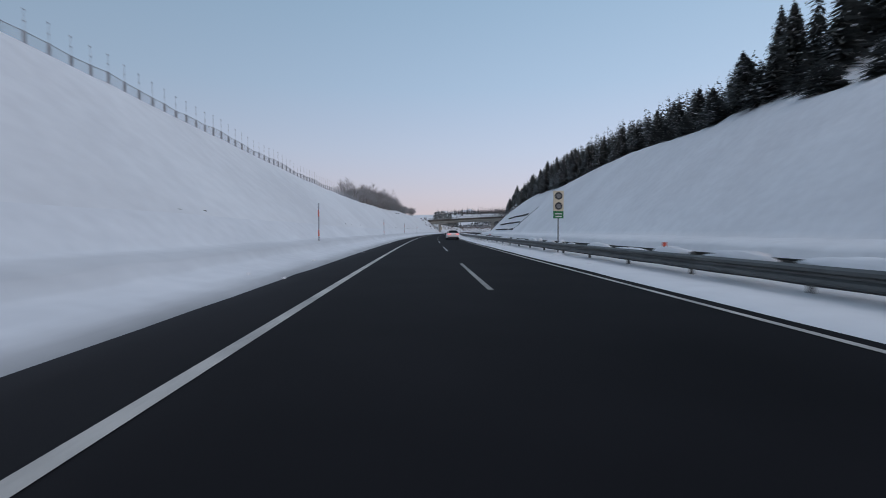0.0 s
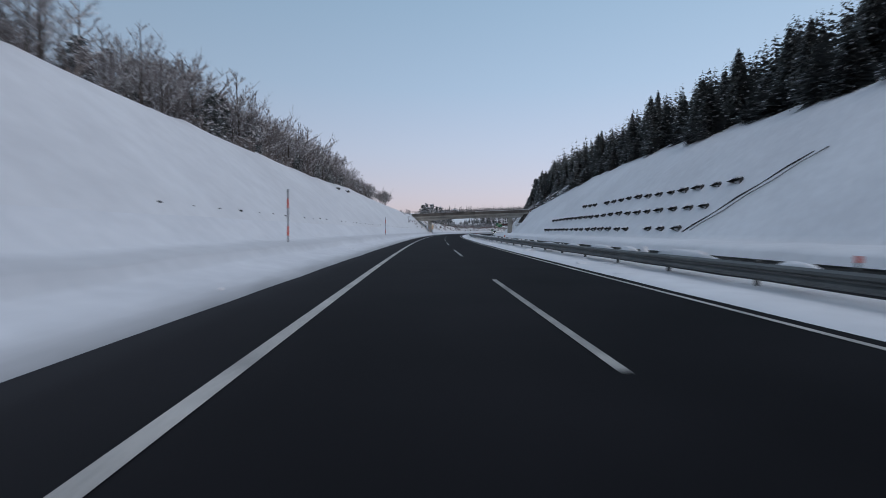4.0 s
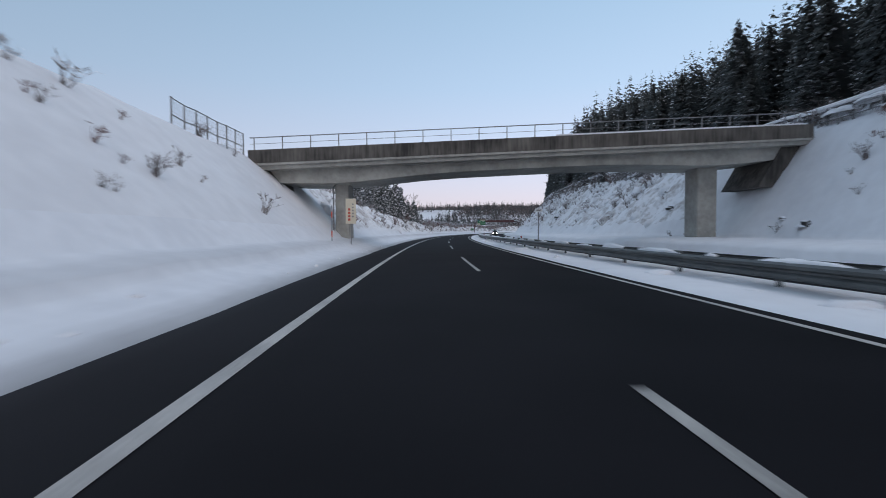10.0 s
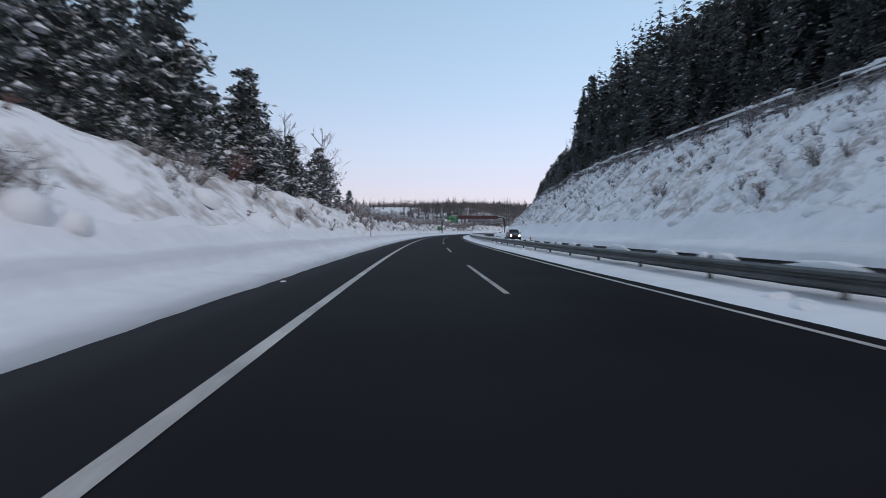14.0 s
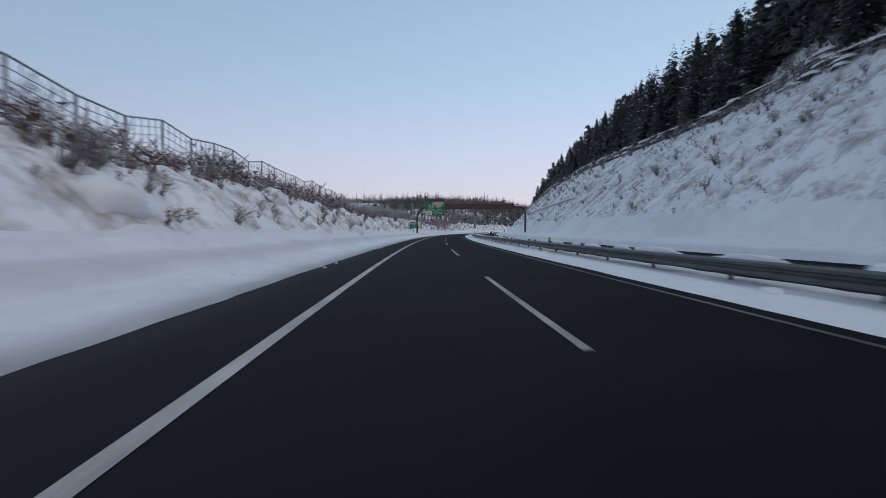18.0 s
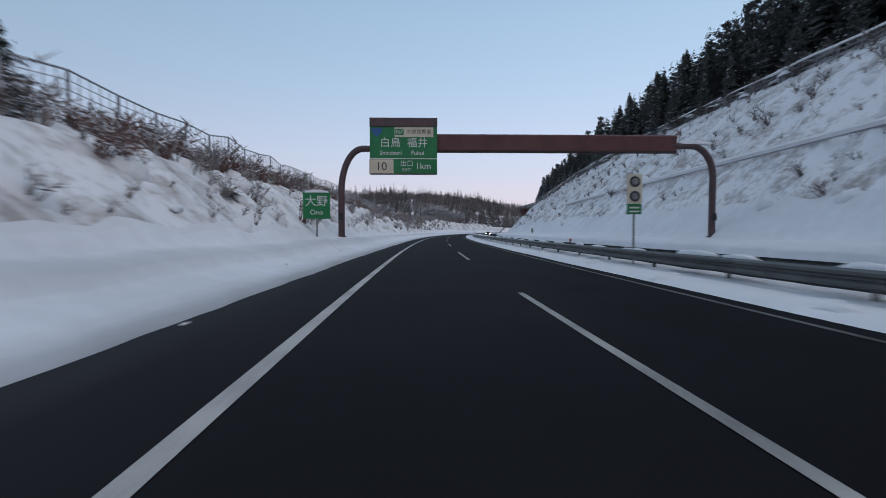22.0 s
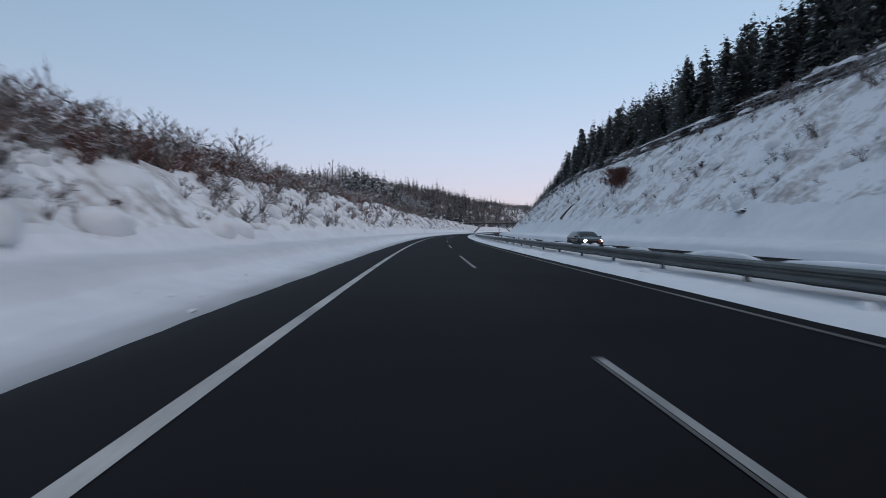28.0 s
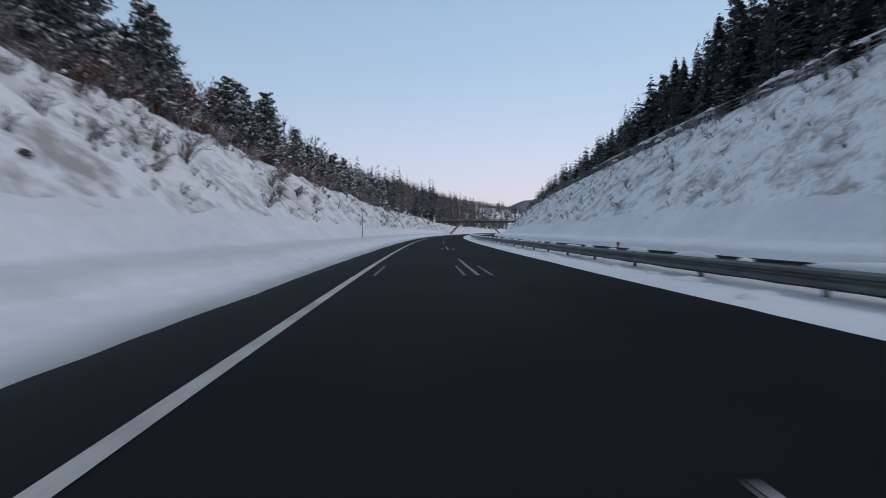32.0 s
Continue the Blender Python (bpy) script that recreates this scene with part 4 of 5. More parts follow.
# row of small drain holes on the smooth left slope
dh = thing("slope_drain", gaze(4, -7.6, 0, 0, 0.6), "small dark drain hole in the snowy slope", "drain", "drains in the slope")
part("pipe", blob(0.12, 0.2, 0.1, 9, 4, 0.2), DARK_CONCRETE, dh)
part("snow_lip", blob(0.12, 0.24, 0.08), SNOW, dh, m=T((-0.08, 0, 0.08)))
for s in np.arange(6, 226, 2.0):
    if random.random() < (0.3 if s < 100 else 0.8):
        copy_thing(dh, gaze(s + rnd(-0.1, 0.1), -7.6, rnd(0, 0.06), 0, rnd(0.6, 1.1)))

# stairs with a pipe rail climbing beside the anchored slope
st = thing("slope_stairs", None, "narrow snow-covered stairs with a dark rail up the slope", "stairs")
for off, nm in ((0.0, "stringer"), (0.9, "rail")):
    g = Geo()
    pts = [(124.2 - (x - 20.2) * 1.16 - off * 1.3, x) for x in np.linspace(20.3, 25.8, 12)]
    g.tube([at(s, x, level(s, x) + (0.04 if nm == "stringer" else 0.16) + 0.05 * math.sin(x * 3.1)) for s, x in pts], 0.06 if nm == "stringer" else 0.045, 5)
    part(nm, g, DARK_CONCRETE if nm == "stringer" else FENCE, st)

# ---- fences along the crests ----
def fence(name, s0, s1, gap, off, side, height, tiers, label, tall=0.0, mesh=False, thick=0.03, steel=None, laden=False):
    wire = 0.018 if steel and not tall else 0.008
    steel = steel or FENCE
    th = thing(name, None, label, "fence")
    ss = np.arange(s0, s1 + 0.01, gap)
    edge = (lambda s: crest_l(s) - off) if side < 0 else (lambda s: crest_r(s) + off)
    g = Geo()
    wide = 0.1 if tall else thick * 2.2
    g.box((0, 0, height / 2 - 0.2), (wide, wide, height + 0.4))
    if tall:
        # a thin upper rod with two insulators for the snow wires
        g.tube([(0, 0, height - 0.02), (0, 0, height + tall)], 0.009, 5)
        for up in (0.45, 0.97):
            g.box((0, 0, height + tall * up), (0.045, 0.09, 0.045), bevel=0.008)
    me = g.mesh("post", steel)
    base = [(s, float(edge(s)), level(s, float(edge(s)))) for s in ss]
    for s, x, z in base:
        part("post", me, steel, th, m=stand(s, x, z))
    for up in tiers:
        g = Geo()
        g.tube([at(s, x, z + up) for s, x, z in base], thick, 5)
        part("rail", g, steel, th)
    if laden:
        # snow lying in lengths along the top rail
        for k in range(0, len(base) - 3, 4):
            g = Geo()
            g.tube([at(s, x, z + height + rnd(0.0, 0.06)) for s, x, z in base[k:k + random.randint(3, 5)]], rnd(0.08, 0.15), 6)
            part("snow_cover", g, SNOW, th, "snow lying on the top rail", smooth=True)
    if mesh:
        g = Geo()
        for (s, x, z), (s2, x2, z2) in zip(base, base[1:]):
            for i in range(5):
                f = i / 5
                p = at(s + (s2 - s) * f, x + (x2 - x) * f, z + (z2 - z) * f)
                g.tube([p, p + Vector((0, 0, height))], wire, 3, caps=False)
            for j in range(1, 6):
                g.tube([at(s, x, z + height * j / 6), at(s2, x2, z2 + height * j / 6)], wire, 3, caps=False)
        part("wire_mesh", g, steel, th)
    return th


fence("snow_fence", -30, 92, 1.15, 0.6, -1, 0.55, (0.53,), "grey steel crest fence with tall thin posts in snow", 0.85, True, 0.02, HAZED_STEEL)
fence("crest_fence", 240, 248.4, 1.2, 0.3, -1, 1.45, (0.55, 1.4), "grey wire fence on the crest beside the bridge", 0, True)
fence("crest_fence", 257, 297, 2.0, 0.5, -1, 1.7, (0.35, 0.55, 1.7), "grey steel mesh fence along the snowy crest", 0, True, 0.032)
fence("crest_fence", 366, 555.6, 2.4, 1.0, -1, 1.75, (0.1, 1.75), "grey mesh fence among shrubs on the bank", 0, True, 0.035, HAZED_STEEL)
fence("crest_fence", 556, 660, 2.4, 1.4, -1, 0.95, (0.35, 0.95), "grey mesh fence along the snowy bank", 0, True, 0.025, HAZED_STEEL)
fence("crest_fence", 200, 330, 2.2, 0.6, 1, 1.3, (0.3, 1.3), "grey mesh fence under the cedar wood", 0, True, 0.04, laden=True)
fence("crest_fence", 331, 560, 2.5, 0.6, 1, 1.2, (0.35, 0.75, 1.15), "grey steel rail fence under the cedar wood", 0, False, 0.06, laden=True)
fence("crest_fence", 561, 780, 2.5, 0.6, 1, 1.2, (0.35, 0.75, 1.15), "grey steel rail fence along the wooded crest", 0, False, 0.06, laden=True)
cap_poses = []
for i in range(330):
    s = rnd(205, 780)
    x = float(crest_r(s)) + rnd(0.4, 1.6)
    cap_poses.append((random.randrange(5), stand(s, x, level(s, x) + rnd(0.0, 1.0)) @ Matrix.Diagonal((rnd(0.3, 0.7), rnd(0.6, 1.8), rnd(0.2, 0.5), 1))))
joined("snow_pillows", heaps, cap_poses, [SNOW], "pillows of snow lying along the crest fences", "snow")

# narrow drain berm crossing the slope
g = Geo()
for s0, s1, z0, z1 in ((478, 566, 7.4, 6.2),):
    ss = np.arange(s0, s1, 2.0)
    ps = [(s, 19.8 + (z0 + (z1 - z0) * (s - s0) / (s1 - s0)) - 0.85) for s in ss]
    g.tube([at(s, x - 0.25, x - 18.95 + 0.25) for s, x in ps], 0.1, 6)
bm_ = thing("slope_gutter", None, "snow-covered concrete gutter crossing the bank", "gutter")
part("kerb", g, HAZED_STEEL, bm_)
g = Geo()
g.tube([at(s, x - 0.15, x - 18.95 + 0.4) for s, x in ps], 0.26, 6)
part("snow_cover", g, SNOW, bm_, "snow lying on the gutter")

# ---- trees and shrubs ----
def sliver(g, p, q, w):
    """A fine twig: one tapering blade from p to q."""
    side = (q - p).cross(Vector((rnd(-1, 1), rnd(-1, 1), rnd(-1, 1))))
    side = side.normalized() * w if side.length > 1e-6 else Vector((w, 0, 0))
    g.add([p - side, p + side, q], [(0, 1, 2)])


def clump(g, p, w):
    """A small pad of snow lying on a bough, of the second material."""
    a0, n = rnd(0, math.tau), 5
    rim = [(p[0] + w * rnd(0.7, 1.2) * math.cos(a0 + i * math.tau / n), p[1] + w * rnd(0.7, 1.2) * math.sin(a0 + i * math.tau / n), p[2] - w * rnd(0.1, 0.4)) for i in range(n)]
    g.add([(p[0], p[1], p[2] + w * 0.4), *rim], [(0, 1 + i, 1 + (i + 1) % n) for i in range(n)], 1)


def conifer(h, r, levels, arms, ragged=0.25, bare=0.12, droop=0.35, sprigs=3, taper=0.62, snowy=0.0, fingers=5):
    """Trunk and crown of a narrow conifer: whorls of drooping, jagged boughs."""
    trunk = Geo()
    trunk.tube([(0, 0, -0.6), (0.05, 0.02, h * 0.5), (0, 0, h * 0.97)], [r * 0.09, r * 0.06, 0.015], 6)
    crown = Geo()
    for i in range(levels):
        f = i / (levels - 1)
        z = h * (bare + (1 - bare) * f ** 0.92)
        rr = r * (1 - f) ** taper * (0.55 + 0.45 * min(1, f * 5 + 0.4)) + 0.16
        n = max(4, int(arms * (1 - 0.45 * f)))
        for j in range(n):
            a = (j + rnd(-0.4, 0.4)) / n * math.tau + i * 0.9
            ln = rr * rnd(1 - ragged, 1 + ragged)
            w = ln * rnd(0.2, 0.3) + 0.07
            c, s = math.cos(a), math.sin(a)
            zz = z + rnd(-0.5, 0.5) * h / levels
            up = ln * 0.12

            def at_(u, v, d):
                return (c * u - s * v, s * u + c * v, zz + d)
            # a bough of drooping, jagged fingers
            for k in range(fingers):
                v0 = w * (k - (fingers - 1) / 2) / fingers
                u0, u1 = ln * rnd(0.0, 0.35), ln * rnd(0.68, 1.08)
                half = w * rnd(0.35, 0.6)
                tip = at_(u1, v0 * rnd(1.8, 3.4), up * rnd(-0.5, 1.0) - ln * droop * rnd(0.5, 1.1))
                crown.add([at_(u0, v0 - half, rnd(-0.1, 0.1) * ln), tip, at_(u0, v0 + half, up - rnd(0.1, 0.4) * ln)], [(0, 1, 2)])
            if f < 0.85 and random.random() < snowy:
                clump(crown, at_(ln * rnd(0.6, 0.95), 0, up * 0.3 - ln * droop * 0.25), rnd(0.12, 0.3))
            for _ in range(sprigs if f < 0.85 else 1):
                u, v = ln * rnd(0.3, 0.95), w * rnd(-0.9, 0.9)
                q = rnd(0.12, 0.26) * (0.6 + ln * 0.3)
                d = rnd(-0.3, 0.15) * ln
                crown.add([at_(u, v, d), at_(u + q * rnd(0.1, 0.6), v + q * rnd(-0.5, 0.5), d - q * rnd(0.9, 2.2)), at_(u + q * 0.4, v - q * 0.6, d - q * 0.2)], [(0, 1, 2)])
    return trunk, crown


def pine(h, r, levels=11, arms=8, tufts=13, snowy=0.0):
    """Trunk and crown of a bushy pine: boughs hung with small tufts of needles."""
    trunk, crown = Geo(), Geo()
    trunk.tube([(0, 0, -0.6), (0.06, 0.03, h * 0.5), (0, 0, h * 0.97)], [0.11, 0.08, 0.02], 6)
    for i in range(levels):
        f = i / (levels - 1)
        z = h * (0.05 + 0.93 * f)
        rr = r * (1 - f * 0.93) ** 0.6
        n = max(4, int(arms * (1 - 0.4 * f)))
        for j in range(n):
            a = (j + rnd(-0.4, 0.4)) / n * math.tau + i * 0.9
            ln = rr * rnd(0.6, 1.15)
            d = Vector((math.cos(a), math.sin(a), rnd(-0.15, 0.35)))
            b = Vector((0, 0, z + rnd(-0.3, 0.3)))
            crown.tube([b, b + d * ln], [0.025, 0.01], 3, caps=False)
            while random.random() < snowy:
                clump(crown, b + d * ln * rnd(0.45, 1.1) + Vector((rnd(-0.3, 0.3), rnd(-0.3, 0.3), rnd(0.05, 0.4))), rnd(0.13, 0.34))
            for k in range(tufts):
                u = rnd(0.3, 1.05)
                p = b + d * ln * u + Vector((rnd(-1, 1), rnd(-1, 1), rnd(-0.7, 0.7))) * (0.1 + 0.2 * ln)
                q = rnd(0.16, 0.34)
                for _ in range(3):
                    v = Vector((rnd(-1, 1), rnd(-1, 1), rnd(-0.4, 0.7))).normalized() * q
                    w = Vector((rnd(-1, 1), rnd(-1, 1), rnd(-0.5, 0.5))).normalized() * q * 0.55
                    crown.add([p, p + v + w, p + v - w], [(0, 1, 2)])
    return trunk, crown


def bare_tree(h, spread=0.45, limbs=12, twigs=8, wisps=7, low=0.22, fine=1.0):
    """Trunk and crown of a leafless tree with fine twigs."""
    trunk, crown = Geo(), Geo()
    lean = rnd(-0.05, 0.05) * h
    trunk.tube([(0, 0, -0.5), (lean * 0.3, 0, h * 0.35), (lean, 0, h * 0.75), (lean, 0, h)], [h * 0.016, h * 0.012, h * 0.006, 0.008], 6)
    for i in range(limbs):
        f = low + (0.94 - low) * i / limbs
        a = i * 2.4 + rnd(-0.4, 0.4)
        b = Vector((lean * f, 0, h * f))
        ln = h * spread * (1.1 - f) * rnd(0.8, 1.2)
        d = Vector((math.cos(a), math.sin(a), rnd(0.7, 1.3))).normalized()
        m1, e = b + d * ln * 0.5, b + d * ln + Vector((0, 0, ln * 0.12))
        crown.tube([b, m1, e], [h * 0.006, h * 0.004, 0.008], 4, caps=False)
        for j in range(twigs):
            g = rnd(0.25, 1.0)
            p = b.lerp(e, g)
            t = (d + Vector((rnd(-1, 1), rnd(-1, 1), rnd(-0.2, 0.9)))).normalized()
            q = p + t * ln * rnd(0.25, 0.5)
            crown.tube([p, q], [0.014 * fine, 0.006 * fine], 3, caps=False)
            for k in range(wisps):
                p2 = p.lerp(q, rnd(0.3, 1.0))
                q2 = p2 + (t + Vector((rnd(-1, 1), rnd(-1, 1), rnd(-0.4, 0.8)))).normalized() * ln * rnd(0.1, 0.26)
                sliver(crown, p2, q2, 0.016 * fine)
    return trunk, crown


def shrub(h, stems, leaf=0, spread=0.8, thick=0.012, plain=False):
    """Stems of a snow-laden bush; leaf: number of withered leaves."""
    g, lv = Geo(), Geo()
    for i in range(stems):
        a = rnd(0, math.tau)
        l1 = h * rnd(0.6, 1.05)
        out = spread * h * rnd(0.15, 0.8)
        b = Vector((rnd(-0.12, 0.12) * h, rnd(-0.12, 0.12) * h, -0.05))
        m = b + Vector((math.cos(a) * out * 0.4, math.sin(a) * out * 0.4, l1 * 0.6))
        e = b + Vector((math.cos(a) * out, math.sin(a) * out, l1 * rnd(0.75, 1.0)))
        if plain:
            sliver(g, b, m.lerp(e, 0.3), thick * 1.5)
            sliver(g, m, e, thick * 1.3)
        else:
            g.tube([b, m, e], [thick * 1.3, thick, thick * 0.5], 3, caps=False)
        for j in range(3):
            p = m.lerp(e, rnd(0, 0.9))
            q = p + Vector((rnd(-1, 1), rnd(-1, 1), rnd(0, 0.9))) * h * 0.25
            sliver(g, p, q, thick * 1.0)
        for j in range(leaf):
            p = m.lerp(e, rnd(-0.3, 1.0)) + Vector((rnd(-1, 1), rnd(-1, 1), rnd(-1, 1))) * h * 0.1
            q = rnd(0.04, 0.09)
            u, v = Vector((rnd(-1, 1), rnd(-1, 1), rnd(-0.6, 0.6))).normalized() * q, Vector((rnd(-1, 1), rnd(-1, 1), rnd(-1, 0.2))).normalized() * q
            lv.add([p, p + u, p + u + v, p + v], [(0, 1, 2, 3)])
    return g, lv


def tree_kinds(make, n, mat):
    out = []
    for _ in range(n):
        t, c = make()
        out.append((t.mesh("trunk", BARK), c.mesh("crown", mat)))
    return out


def plant(name, kind, m, label, category, group):
    th = thing(name, m, label, category, group)
    part("trunk", kind[0], None, th)
    part("crown", kind[1], None, th)
    return th


CEDARS = tree_kinds(lambda: conifer(15 * rnd(0.93, 1.07), 2.3 * rnd(0.85, 1.15), 38, 12, 0.3, 0.03, 0.6, 4, 0.7, rnd(0.06, 0.26), 6), 6, [NEEDLE, SNOW])
PINES = tree_kinds(lambda: pine(7 * rnd(0.9, 1.1), 2.2 * rnd(0.85, 1.1), 12, 9, 14, 0.62), 5, [PINE, SNOW])
DARK_PINES = tree_kinds(lambda: pine(7 * rnd(0.9, 1.1), 2.1 * rnd(0.85, 1.1), 12, 8, 11, 0.14), 4, [NEEDLE, SNOW])
BARES = tree_kinds(lambda: bare_tree(9 * rnd(0.85, 1.15)), 5, TWIG)
BUSHES = tree_kinds(lambda: bare_tree(4 * rnd(0.85, 1.15), 0.85, 14, 9, 8, 0.04, 1.3), 4, TWIG)
BUSHES += tree_kinds(lambda: bare_tree(4 * rnd(0.85, 1.15), 0.85, 14, 8, 8, 0.04, 1.5), 2, RUST_TWIG)
RUSSET_BUSHES = tree_kinds(lambda: bare_tree(4 * rnd(0.85, 1.15), 0.95, 20, 12, 9, 0.03, 1.8), 2, RUSSET)
HOAR_BUSHES = tree_kinds(lambda: bare_tree(4 * rnd(0.85, 1.15), 0.85, 14, 9, 8, 0.04, 1.4), 4, HOAR)
HOAR_BUSHES.append(BUSHES[0])
HOAR_TREES = tree_kinds(lambda: bare_tree(9 * rnd(0.85, 1.15), 0.45, 14, 9, 8, 0.15), 4, HOAR)
far_kinds = []
for _ in range(6):
    t, c = conifer(15 * rnd(0.9, 1.1), 2.5 * rnd(0.85, 1.15), 19, 8, 0.3, 0.04, 0.6, 1, 0.74, rnd(0.03, 0.26), 3)
    far_kinds.append(tris(c.mesh("far_tree", [NEEDLE, SNOW])))
light_kinds = []
for _ in range(3):
    t, c = conifer(15 * rnd(0.9, 1.1), 2.6 * rnd(0.85, 1.15), 12, 6, 0.3, 0.04, 0.6, 0, 0.74, rnd(0.03, 0.2), 3)
    light_kinds.append(tris(c.mesh("far_tree", [NEEDLE, SNOW])))
far_bare = []
for _ in range(3):
    t, c = bare_tree(9 * rnd(0.9, 1.1), 0.8, 10, 4, 3, 0.05, 2.6)
    far_bare.append(tris(c.mesh("far_bare", TWIG)))

# the cedar wood over the right-hand cutting: the foremost trees singly, the rest as one wood
wood, count = [], 0
for s in np.concatenate([np.arange(-70, 960, 3.3), np.arange(960, 1490, 7)]):
    cr = float(crest_r(s))
    for d in (2.5, 5.6, 8.8, 12.2, 16, 20.5, 26, 33, 41):
        ss, x = float(s + rnd(-1.8, 1.8)), cr + d + rnd(-1.4, 1.4)
        if d > 34 and random.random() < 0.4:
            continue
        if ss < 40 and d < 6 and random.random() < 0.5:
            continue
        top = 1.3 + (float(lerp(SKYLINE, ss)) - 1.3) * x / 50.0
        g0 = level(ss, x)
        h = min(float(lerp(TALL, ss)) * rnd(0.85, 1.15), max(2.5, (top - g0) * rnd(0.85, 1.03)))
        if d < 4:
            h *= rnd(0.35, 0.8)
        near = 30 < ss < 760 and d < 7 and count < 300 and h > 4 and random.random() < 0.66
        h *= 1 + 0.16 * float(lumps(np.array(ss), np.array(x), 9.0, 17))
        k = h / 15
        wide = max(k, 0.62) * rnd(1.1, 1.5)
        m = stand(ss, x, g0 - 0.3, rnd(0, 360)) @ Matrix.Diagonal((wide, wide, k, 1))
        if near and ss > 330 and random.random() < 0.5:
            m = stand(ss, x, g0 - 0.3, rnd(0, 360)) @ Matrix.Diagonal((h / 9, h / 9, h / 7.2, 1))
            plant("pine_tree", random.choice(DARK_PINES), m, "dark round-headed pine tree at the wood's edge", "tree", "pines over the cutting")
            count += 1
        elif near:
            plant("cedar_tree", random.choice(CEDARS), m, "tall dark cedar tree on the wooded slope", "tree", "cedars over the cutting")
            count += 1
        else:
            wood.append((random.randrange(6) if d < 14 and ss < 800 else 6 + random.randrange(3), m))
joined("cedar_wood", far_kinds + light_kinds, wood, [NEEDLE, SNOW], "dense dark cedar wood on the hillside", "woodland")

# wooded hills to the left beyond the cutting
wood = []
for s in np.concatenate([np.arange(690, 1180, 5.2), np.arange(1180, 1490, 10)]):
    cl = float(crest_l(s))
    near_rows = np.arange(cl - (28 if s < 770 else 10 if s < 800 else 3), -150, -5.5 if s < 1180 else -10)
    for x in np.concatenate([near_rows, np.arange(-155, -340, -10) if s > 900 else []]):
        ss, xx = float(s + rnd(-3, 3)), float(x + rnd(-3, 3))
        if lumps(np.array(ss), np.array(xx), 26.0, 2) < -0.75:
            continue
        k = (rnd(0.2, 0.34) if ss < 775 else rnd(0.35, 0.7) if ss < 850 else rnd(0.55, 1.05)) * (1 + 0.35 * float(lumps(np.array(ss), np.array(xx), 16.0, 9)))
        bare = random.random() < (0.6 if xx > cl - 20 or ss > 800 else 0.25)
        kind = 9 + random.randrange(3) if bare else random.randrange(6) if ss < 780 else 6 + random.randrange(3)
        wide = max(k, 0.5) * (1.7 if bare else 1.15)
        wood.append((kind, stand(ss, xx, level(ss, xx) - 0.3, rnd(0, 360)) @ Matrix.Diagonal((wide, wide, k * (0.95 if bare else 1.0), 1))))
hill_kinds = far_kinds + light_kinds + [(v, f, np.full_like(k, 2)) for v, f, k in far_bare]
joined("hill_wood", hill_kinds, wood, [NEEDLE, SNOW, BROWN_TWIG], "mixed snowy wood on the hills beyond", "woodland")


def line_of(kinds, name, spans, label, category, group):
    """Trees strewn along the left crest: spans of (s0, s1, spacing, least and most distance behind the crest, least and most height, own height)."""
    for s0, s1, gap, d0, d1, h0, h1, own in spans:
        s = s0
        while s < s1:
            d, h = rnd(d0, d1), rnd(h0, h1)
            x = float(crest_l(s)) - d
            k = h / own
            plant(name, random.choice(kinds), stand(s, x, level(s, x) - 0.2, rnd(0, 360), k), label, category, group)
            s += gap * rnd(0.6, 1.4)


line_of(HOAR_TREES, "bare_tree", ((99, 116, 1.3, 1, 6, 2.8, 4.8, 9), (114, 160, 1.7, 1, 8, 4.4, 7.0, 9), (160, 197, 2.0, 1, 6, 3.2, 5.0, 9)), "leafless tree white with hoar frost on the crest", "tree", "frosted trees on the crest")
line_of(BARES, "bare_tree", ((304.5, 306, 3, 2, 3, 8, 8.6, 9), (322, 345, 15, 2, 6, 5, 7.5, 9), (353, 355, 4, 1.5, 2.5, 8, 9, 9), (356, 358, 4, 1.5, 2.5, 4.5, 5.5, 9), (556, 645, 4.0, 1.5, 7, 2.2, 3.6, 9),
                             (640, 652, 4.5, 2, 6, 2.0, 3.2, 9), (685, 700, 1.6, 2, 6, 3.5, 5.5, 9), (694, 720, 1.4, 5, 11, 6, 9, 9), (720, 800, 2.5, 2, 9, 5, 8, 9)), "leafless tree with frosted grey twigs on the crest", "tree", "bare trees on the crest")
line_of(PINES, "pine_tree", ((106, 120, 4, 2.5, 6, 2.8, 4.2, 7), (118, 160, 2.6, 0.8, 5, 2.0, 4.2, 7), (160, 190, 4, 0.8, 4, 1.5, 3.0, 7), (297, 304, 1.6, 1.5, 5, 3.6, 5.4, 7), (303, 322, 1.7, 1.2, 5, 4.0, 7.0, 7), (320, 338, 1.0, 1.2, 7, 5.0, 8.5, 7), (337, 353, 1.1, 1.2, 6, 3.6, 5.8, 7), (314, 336, 1.8, 5, 11, 7.5, 10, 7), (355, 370, 4, 2, 5, 2, 3.5, 7), (476, 482, 4, 1.5, 3, 2.6, 3.6, 7),
                             (683, 696, 1.0, 1.5, 6, 3.8, 5.6, 7), (696, 790, 0.7, 1.0, 7, 3.4, 6.0, 7)), "dark green pine tree with snow on its boughs", "tree", "pines on the crest")

